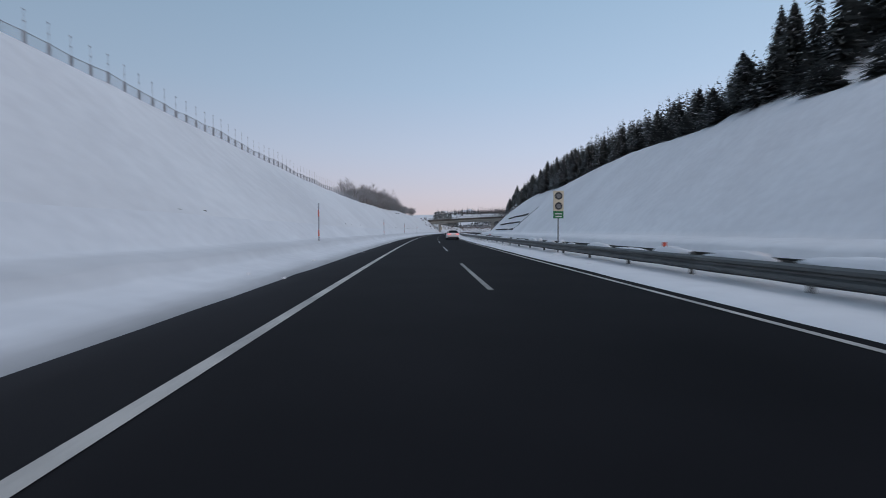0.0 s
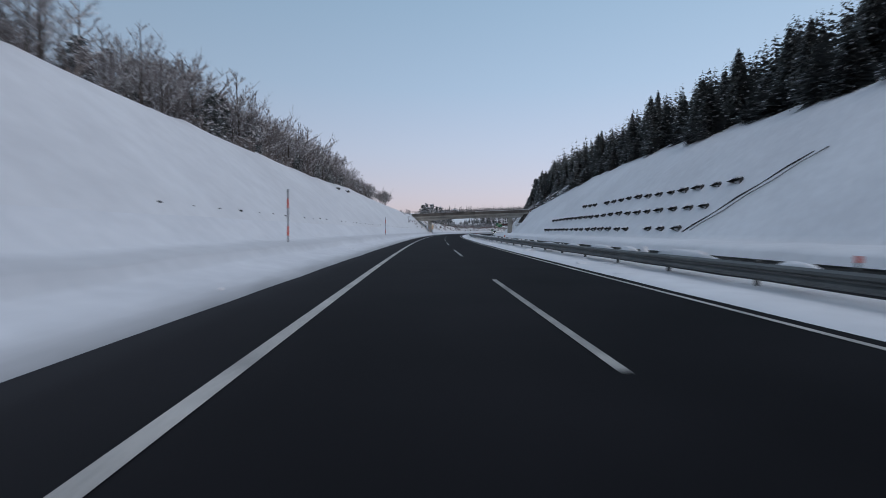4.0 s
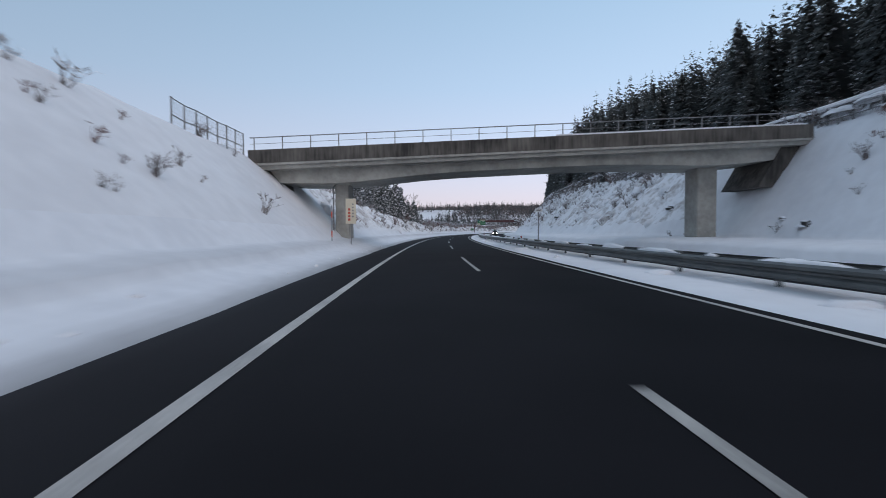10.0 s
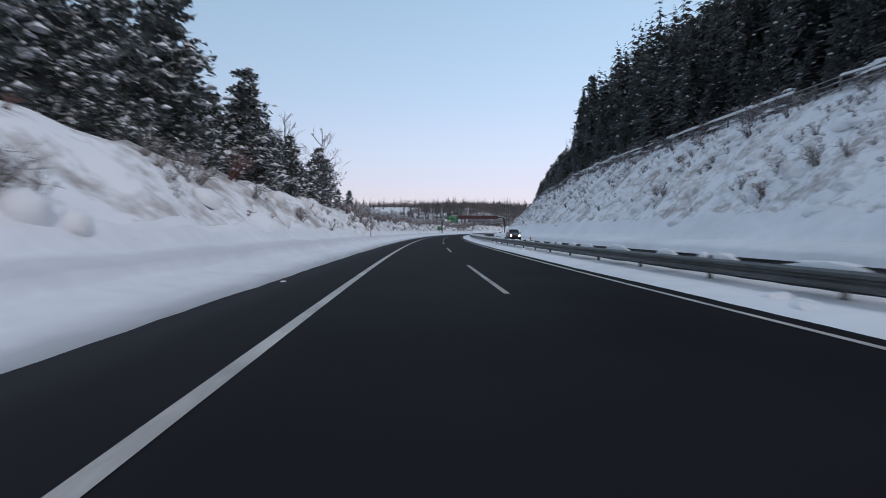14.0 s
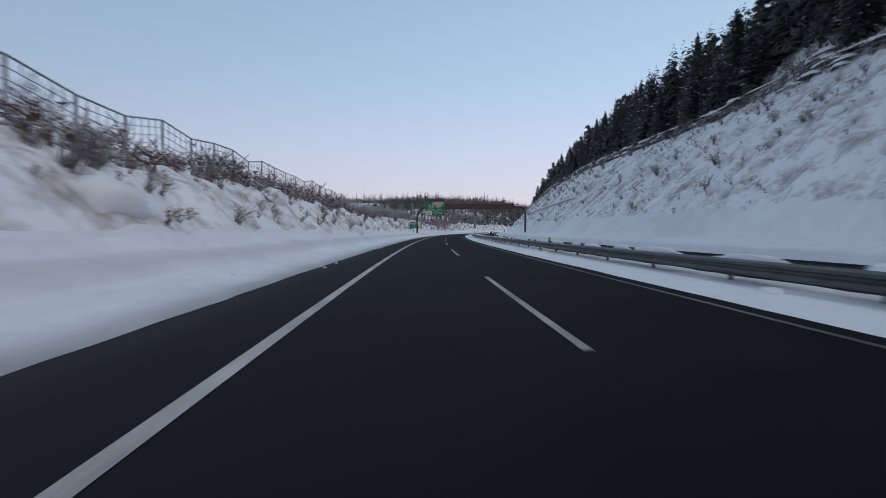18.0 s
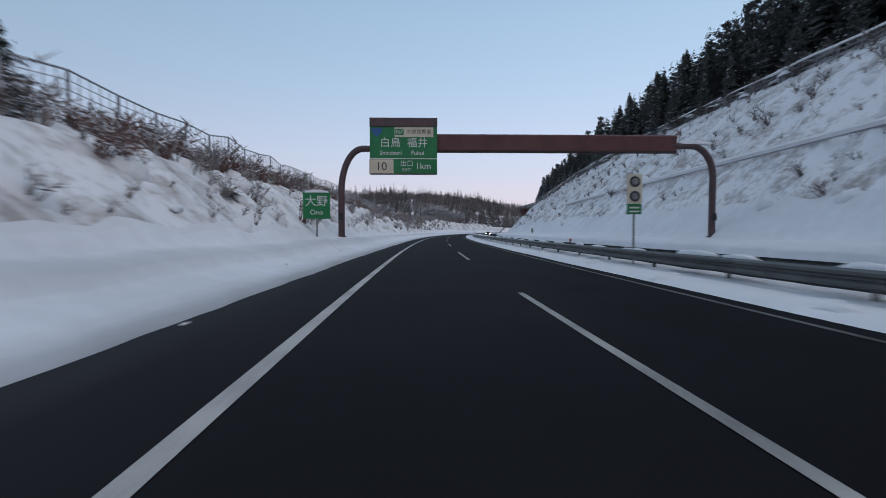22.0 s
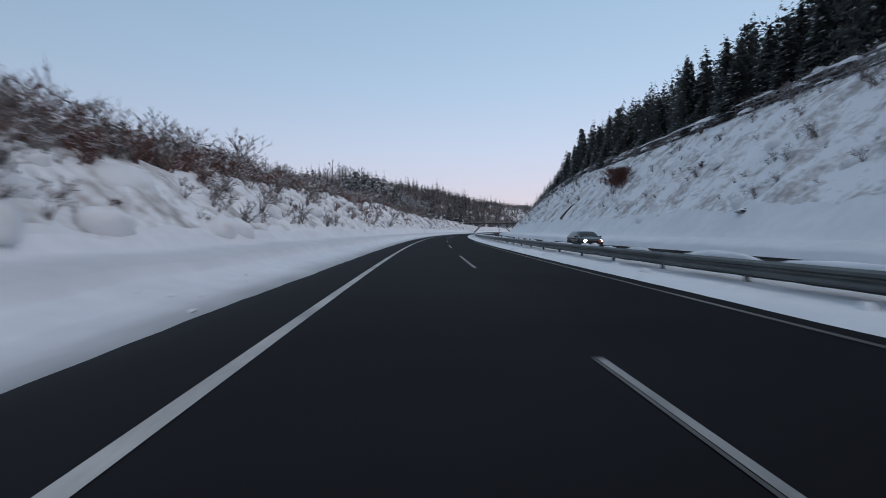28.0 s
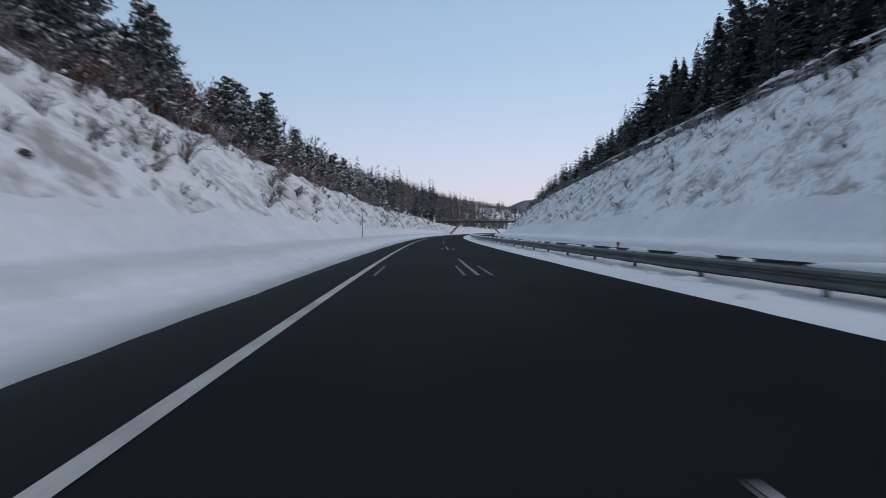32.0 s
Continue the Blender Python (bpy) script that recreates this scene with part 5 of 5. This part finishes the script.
line_of(HOAR_BUSHES, "bush", ((98, 116, 0.9, 0.6, 5, 1.6, 2.8, 4), (114, 162, 0.8, 0.6, 6, 2.4, 4.4, 4), (160, 197, 0.9, 0.6, 5, 1.8, 3.2, 4), (207, 213, 0.9, 0.6, 2.5, 2.6, 3.6, 4)), "dense bush white with hoar frost on the crest", "bush", "frosted bushes on the crest")
line_of(BUSHES, "bush", ((266, 296, 3, 0.6, 2, 0.8, 1.3, 4), (366, 470, 4, 0.4, 3, 0.9, 1.6, 4), (536, 650, 1.6, 0.3, 4, 1.0, 1.9, 4),
                         (600, 628, 2.4, 1.0, 6, 1.4, 2.4, 4), (650, 682, 2.6, 0.4, 4, 0.7, 1.2, 4), (683, 790, 1.5, 0.4, 4, 1.4, 2.8, 4)), "dense frosted leafless bush on the snowy crest", "bush", "bushes along the crest")

# shrubs on the banks
SHRUBS = []
for i in range(5):
    SHRUBS.append((shrub(1.1, 22)[0].mesh("stems", TWIG), None))
for i in range(3):
    a, b = shrub(1.2, 16, 9)
    SHRUBS.append((a.mesh("stems", RUST_TWIG), b.mesh("leaves", RUST_TWIG)))
small = [tris(shrub(0.8, 13, 0, 0.9, 0.016, True)[0].mesh("small_shrub", TWIG)) for _ in range(6)]
tuft = []
for _ in range(3):
    v, f, k = tris(shrub(0.7, 12, 0, 0.9, 0.016, True)[0].mesh("russet_shrub", RUST_TWIG))
    tuft.append((v, f, np.ones_like(k)))
L_DENSE = [(-240, 0), (205, 0.0), (222, 0.4), (250, 0.45), (264, 0.5), (300, 0.8), (360, 0.7), (372, 0.25), (420, 0.7), (480, 0.8), (540, 1.5), (650, 1.5), (700, 1.2), (900, 1.0)]
R_DENSE = [(-240, 0), (225, 0.0), (255, 0.2), (264, 1.0), (340, 1.0), (480, 0.9), (520, 0.8), (570, 0.8), (640, 0.6), (668, 0.5), (682, 0.3), (720, 0.5), (900, 0.9)]
poses, singles = [], 0
for i in range(13500):
    left = random.random() < 0.36
    s = rnd(212, 880)
    f = rnd(0.08, 1.0)
    if left:
        x = -6.4 + (float(crest_l(s)) + 6.4) * (0.12 + 0.95 * f)
        dens = float(lerp(L_DENSE, s)) * (0.35 + 0.65 * f)
    else:
        x = 19.8 + (float(crest_r(s)) - 19.8) * (0.1 + 0.9 * f)
        dens = float(lerp(R_DENSE, s)) * (0.12 + 0.88 * f)
    patch = 0.45 + 1.25 * float(lumps(np.array(s), np.array(x), 5.0, 21)) + 0.4 * float(lumps(np.array(s), np.array(x), 1.7, 22))
    if random.random() > dens * patch or 246 < s < 257:
        continue
    rust = float(lumps(np.array(s), np.array(x), 7.0, 30)) > (0.1 if left else 0.35) and random.random() < (0.55 if left else 0.2)
    size = rnd(0.4, 1.0) if random.random() < 0.85 else rnd(1.0, 1.6)
    tilt = Matrix.Rotation(radians(-24 if not left else 24), 4, "Y")
    m = stand(s, x, level(s, x), 0, size) @ tilt @ Matrix.Rotation(rnd(0, math.tau), 4, "Z")
    if singles < 290 and size > 0.85 and s < 735 and random.random() < 0.5:
        st, lv = SHRUBS[5 + random.randrange(3)] if rust else SHRUBS[random.randrange(5)]
        th = thing("shrub", m, "russet bush with withered leaves poking from snow" if rust else "grey leafless bush poking from the snowy bank", "shrub", "bushes on the banks")
        part("stem_clump", st, None, th)
        if lv:
            part("foliage", lv, None, th, "withered russet leaves")
        singles += 1
    else:
        poses.append((6 + random.randrange(3) if rust else random.randrange(6), m))
joined("bank_scrub", small + tuft, poses, [TWIG, RUST_TWIG], "low leafless scrub showing through the snow", "scrub")

# the large russet bush standing by itself on the bank
for ds, dx, k in ((0, 0, 0.62), (0.9, 0.5, 0.5), (-0.9, 0.4, 0.52), (1.7, -0.1, 0.4), (-1.8, 0.0, 0.38), (0.2, 0.9, 0.5)):
    plant("bush", RUSSET_BUSHES[random.randrange(2)], gaze(664.5 + ds, 26.3 + dx, 0.1, rnd(0, 360), k), "dense russet leafless bush alone on the snowy bank", "bush", "russet bushes on the bank")

# snow pillows weighing the scrub down
pillow = []
for i in range(3600):
    left = random.random() < 0.36
    s = rnd(250, 780)
    f = rnd(0.12, 1.0)
    x = -6.4 + (float(crest_l(s)) + 6.4) * f if left else 19.8 + (float(crest_r(s)) - 19.8) * f
    if random.random() > float(lerp(L_DENSE if left else R_DENSE, s)) * (0.3 + 0.7 * f) * (0.6 + 0.8 * float(lumps(np.array(s), np.array(x), 5.0, 21))):
        continue
    k = rnd(0.18, 0.75)
    pillow.append((random.randrange(5), stand(s, x, level(s, x) - 0.3 * k) @ Matrix.Rotation(radians(42 if left else -44), 4, "Y") @ Matrix.Rotation(rnd(-0.5, 0.5), 4, "Z") @ Matrix.Diagonal((k * rnd(0.7, 1.2), k * rnd(0.9, 1.9), k * rnd(0.5, 1.0), 1))))
joined("bank_pillows", heaps, pillow, [SNOW], "lumps of snow lying over buried bushes", "snow")

# undergrowth along the crests
poses = []
for i in range(6000):
    left = random.random() < 0.6
    s = rnd(360, 800) if left else rnd(215, 860)
    if left and random.random() > float(lerp(L_DENSE, s)):
        continue
    x = float(crest_l(s)) - rnd(0.1, 4.0) if left else float(crest_r(s)) + rnd(0.3, 3.5)
    poses.append((6 + random.randrange(3) if left and random.random() < 0.55 else random.randrange(6), gaze(s, x, 0.1, rnd(0, 360), rnd(1.0, 2.4))))
for i in range(500):
    s = rnd(96, 192)
    x = float(crest_l(s)) - rnd(0.6, 7)
    poses.append((random.randrange(6), gaze(s, x, 0.1, rnd(0, 360), rnd(0.8, 2.2))))
joined("crest_scrub", small + tuft, poses, [TWIG, RUST_TWIG], "leafless undergrowth along the crests", "scrub")

# dark rock and litter where the snow has slid off
def rock_mesh():
    g = blob(0.6, 0.8, 0.45, 9, 4, 0.3)
    return g.mesh("rock", ROCK)


rocks = [rock_mesh() for _ in range(4)]
for s, x, k in ((243, 22.6, 1.3), (246, 23.4, 0.8), (263, 24.0, 1.5), (266, 25.0, 1.0), (300, 21.8, 0.9), (314, 23.0, 1.2), (352, 24.5, 0.8), (421, 24.5, 0.9), (474, 22.4, 0.8), (563, 23.6, 1.1), (604, 25.0, 1.0),
                (626, 21.4, 1.0), (641, 27.0, 1.4), (150, -12.6, 0.9), (158, -12.9, 1.2), (262, -8.6, 0.7), (292, -8.8, 0.8), (297, -8.3, 0.7), (452, -8.4, 0.8), (490, -8.6, 0.9), (512, -8.2, 0.8), (606, -7.6, 0.35), (668, -8.2, 0.4), (687, -8.4, 0.45)):
    r = tagged(new("rock", random.choice(rocks)), "dark rock bared by sliding snow on the bank", "rock", "rocks on the banks")
    r.matrix_world = gaze(s, x, 0.1 * k, rnd(0, 360), k * 0.6)
lg = thing("fallen_log", gaze(682, 23.3, 0.0, 0, 0.72), "dark fallen trunk lying down the snowy bank", "log")
g = Geo()
g.tube([(-1.8, -0.8, -1.75), (-0.5, -0.25, -0.3), (0.7, 0.35, 0.95), (1.8, 0.8, 1.95)], [0.3, 0.27, 0.22, 0.12], 8)
part("trunk", g, BARK, lg)
for a, b in (((0.7, 0.35, 0.95), (0.75, 1.5, 1.5)), ((1.2, 0.55, 1.4), (1.9, -0.4, 1.9)), ((-0.5, -0.25, -0.3), (-0.45, 0.9, 0.25))):
    g = Geo()
    g.tube([a, tuple((p + q) / 2 + 0.06 for p, q in zip(a, b)), b], [0.11, 0.08, 0.03], 6)
    part("branch", g, BARK, lg)

# ---- vehicles ----
WAGON = [(-2.47, .40, .76, .84, .80, .70), (-2.455, .34, .84, .93, .87, .78), (-2.42, .30, .89, .99, .92, .81), (-2.34, .27, .91, 1.045, .94, .82), (-2.2, .24, .92, 1.2, .95, .765), (-2.02, .22, .93, 1.39, .962, .69), (-1.9, .22, .935, 1.42, .965, .665),
         (-1.2, .2, .94, 1.455, .968, .655), (-0.4, .19, .935, 1.465, .966, .665), (.2, .19, .93, 1.455, .965, .67), (.5, .19, .93, 1.42, .965, .67), (.9, .19, .925, 1.24, .964, .72), (1.25, .19, .92, 1.05, .962, .78),
         (1.4, .19, .90, .99, .96, .81), (1.9, .2, .84, .92, .95, .8), (2.2, .24, .74, .82, .89, .74), (2.4, .3, .62, .7, .77, .62), (2.46, .42, .56, .6, .62, .5)]


def car(m, paint, label, profile=WAGON, tail=True, name="estate_car"):
    """A car whose nose points along +y."""
    th = thing(name, m, label, "car")
    P = np.array(profile)

    def ring(y):
        zb, belt, top, w, wt = [float(np.interp(y, P[:, 0], P[:, i])) for i in range(1, 6)]
        half = [(0.0, zb), (w * 0.82, zb), (w * 0.96, zb + 0.07), (w, zb + (belt - zb) * 0.45), (w * 0.985, belt - 0.06), (w * 0.955, belt), (wt + (w * 0.955 - wt) * 0.12, top - (top - belt) * 0.16), (wt * 0.9, top - 0.025), (wt * 0.5, top), (0.0, top + 0.008)]
        return half

    ys = sorted(set(list(P[:, 0]) + list(np.linspace(-2.4, 2.4, 25))))
    g = Geo()
    rows = []
    for y in ys:
        h = ring(y)
        rows.append([(x, y, z) for x, z in h] + [(-x, y, z) for x, z in reversed(h[1:-1])])
    n = len(rows[0])
    faces = [(i * n + j, i * n + (j + 1) % n, (i + 1) * n + (j + 1) % n, (i + 1) * n + j) for i in range(len(ys) - 1) for j in range(n)]
    faces += [tuple(range(n)), tuple((len(ys) - 1) * n + j for j in range(n - 1, -1, -1))]
    g.add([p for r in rows for p in r], faces)
    body = part("body", g, paint, th, smooth=True)

    def skin(y, t, side, out=0.012):
        """A place on the flank between belt (0) and roof edge (1)."""
        h = ring(y)
        a, b = h[5], h[7]
        c = h[6]
        x, z = (a[0] + (c[0] - a[0]) * t / 0.8, a[1] + (c[1] - a[1]) * t / 0.8) if t < 0.8 else (c[0] + (b[0] - c[0]) * (t - 0.8) / 0.2, c[1] + (b[1] - c[1]) * (t - 0.8) / 0.2)
        return (side * (x + out), y, z + out * 0.5)

    for side in (-1, 1):
        for y0, y1, lean0, lean1 in ((-1.98, -1.1, 0.16, 0.0), (-1.05, -0.1, 0.0, 0.0), (-0.04, 1.05, 0.0, -0.62)):
            g = Geo()
            for i in range(7):
                for t in (0.06, 0.4, 0.78, 0.9):
                    f = i / 6
                    y = (y0 + lean0 * t) * (1 - f) + (y1 + lean1 * t) * f
                    g.v.append(skin(y, t, side))
            g.f = [(i * 4 + j, i * 4 + j + 1, (i + 1) * 4 + j + 1, (i + 1) * 4 + j) for i in range(6) for j in range(3)]
            g.k = [0] * len(g.f)
            part("side_window", g, GLASS, body, smooth=True)
        g = Geo()
        g.box((side * 1.04, 0.95, 0.99), (0.2, 0.16, 0.13), bevel=0.03)
        part("mirror", g, TRIM, body)
        if tail:
            g = Geo()
            g.tube([(side * 0.6, -1.75, 1.46), (side * 0.61, -1.2, 1.51), (side * 0.61, 0.0, 1.52), (side * 0.61, 0.45, 1.46)], 0.02, 6)
            part("roof_rail", g, TRIM, body)
        for y in (-0.95, 0.1):
            g = Geo()
            g.box((side * 0.968, y, 0.82), (0.03, 0.2, 0.03), bevel=0.008)
            part("door_handle", g, paint, body)
        g = Geo()
        g.box((side * 0.945, 0.0, 0.25), (0.06, 2.5, 0.1), bevel=0.02)
        part("sill", g, paint, body)
        g = Geo()
        rear, wrap = [(0.43, -2.485), (0.62, -2.482), (0.80, -2.465), (0.9, -2.415), (0.955, -2.31)], [(0.845, 0.925), (0.82, 0.935), (0.80, 0.945), (0.80, 0.95), (0.82, 0.945)]
        for (x, y), (z0, z1) in zip(rear, wrap):
            g.v += [(side * x, y, z0), (side * x, y, z1), (side * (x - 0.03), y + 0.09, z1), (side * (x - 0.03), y + 0.09, z0)]
        quads = [(i * 4 + k, i * 4 + (k + 1) % 4, i * 4 + 4 + (k + 1) % 4, i * 4 + 4 + k) for i in range(4) for k in range(4)] + [(3, 2, 1, 0), (16, 17, 18, 19)]
        g.f = [q if side < 0 else tuple(reversed(q)) for q in quads]
        g.k = [0] * len(g.f)
        lamp = part("tail_light", g, TAIL if tail else RED, body, "lit red tail light" if tail else "")
        g = Geo()
        for (x, y), (x2, y2) in zip(rear[:-1], rear[1:]):
            g.tube([(side * x, y - 0.006, 0.83 + 0.02 * (x < 0.5)), (side * x2, y2 - 0.006, 0.83)], 0.011, 5)
        g.tube([(side * 0.46, -2.49, 0.85), (side * 0.44, -2.49, 0.905)], 0.01, 5)
        part("light_line", g, TAIL_LINE if tail else RED, lamp)
        g = Geo()
        g.lathe([(0.0, 0.05), (0.09, 0.04), (0.13, 0.0)], 14)
        part("headlight", g, TRIM if tail else HEAD, body, "" if tail else "lit headlight", m=T((side * 0.64, 2.42, 0.63)) @ Matrix.Rotation(radians(-90), 4, "X"))
        g = Geo()
        g.tube([(side * 0.62, -2.5, 0.3), (side * 0.62, -2.3, 0.3)], 0.075, 12)
        part("exhaust", g, TRIM, body)
        for y in (-1.42, 1.46):
            w = thing("wheel", None)
            w.parent = th
            w.matrix_local = T((side * 0.86, y, 0.335))
            g = Geo()
            g.lathe([(0.22, -0.12), (0.3, -0.125), (0.335, -0.1), (0.335, 0.1), (0.3, 0.125), (0.22, 0.12)], 24, "x")
            part("tyre", g, RUBBER, w, smooth=False)
            g = Geo()
            for i in range(7):
                a = i * math.tau / 7
                g.box((side * 0.1, math.cos(a) * 0.12, math.sin(a) * 0.12), (0.025, 0.035, 0.22), m=Matrix.Rotation(a - math.pi / 2, 4, "X"))
            g.lathe([(0.2, -0.11), (0.225, -0.11), (0.225, 0.11), (0.2, 0.11)], 20, "x")
            part("rim", g, ALLOY, w)
            g = Geo()
            g.lathe([(0.0, -0.02), (0.4, -0.02), (0.4, 0.02), (0.0, 0.02)], 22, "x")
            part("wheel_arch", g, TRIM, body, m=T((side * 0.945, y, 0.36)))
    # rear window, windscreen, bumper and plate
    for y0, y1, nm in ((-2.33, -2.02, "rear_window"), (0.56, 1.3, "windscreen")):
        g = Geo()
        for i in range(6):
            y = y0 + (y1 - y0) * i / 5
            h = ring(y)
            reach = h[7][0] + (h[6][0] - h[7][0]) * 0.45
            for u in np.linspace(-1, 1, 9):
                x = reach * u
                z = float(np.interp(abs(x), [0, h[8][0], h[7][0], h[6][0]], [h[9][1], h[8][1], h[7][1], h[6][1]])) + 0.012
                g.v.append((x, y - (0.02 if nm == "rear_window" else -0.01), z))
        g.f = [(i * 9 + j, i * 9 + j + 1, (i + 1) * 9 + j + 1, (i + 1) * 9 + j) for i in range(5) for j in range(8)]
        g.k = [0] * len(g.f)
        part(nm, g, GLASS, body, smooth=True)
    g = Geo()
    g.box((0, -1.98, 1.425), (1.16, 0.26, 0.035), bevel=0.02)
    part("roof_spoiler", g, TRIM, body)
    g = Geo()
    g.box((0, -2.43, 0.36), (1.62, 0.14, 0.2), bevel=0.03)
    part("diffuser", g, TRIM, body)
    g = Geo()
    g.box((0, -2.492, 0.735), (0.36, 0.016, 0.17), bevel=0.006)
    plate_ = part("number_plate", g, PLATE, body)
    g = Geo()
    g.box((0, -2.503, 0.725), (0.2, 0.006, 0.035))
    part("plate_bar", g, CONCRETE, plate_)
    g = Geo()
    g.box((0, -2.478, 0.80), (0.8, 0.02, 0.018), bevel=0.004)
    part("trim_strip", g, FENCE, body, "chrome strip over the plate")
    for x0, z0, w, hh in ((0.0, 0.89, 0.2, 0.055), (-0.58, 0.72, 0.12, 0.03)):
        g = Geo()
        g.box((x0, -2.478, z0), (w, 0.016, hh), bevel=0.004)
        part("badge", g, WHITE, body, "chrome badge")
    for side in (-1, 1):
        g = Geo()
        g.box((side * 0.72, -2.47, 0.52), (0.16, 0.03, 0.035), bevel=0.006)
        part("reflector", g, RED, body, "small red reflector")
    g = Geo()
    g.box((0, 2.46, 0.5), (0.9, 0.04, 0.3), bevel=0.02)
    part("grille", g, TRIM, body)
    return th


car(stand(73.0, 3.97, 0.0, 2.6) @ Matrix.Diagonal((0.91, 0.91, 0.93, 1)), CAR_WHITE, "white estate car with red tail lights lit in the outer lane")
car(stand(631, 12.2, 0.0, 180) @ Matrix.Diagonal((0.9, 0.84, 0.85, 1)), CAR_DARK, "dark green oncoming car with headlights lit", tail=False, name="oncoming_car")
car(stand(372, 12.2, 0.0, 180) @ Matrix.Diagonal((0.92, 0.85, 1.16, 1)), CAR_GREY, "dark grey oncoming car with headlights lit", tail=False, name="oncoming_car")
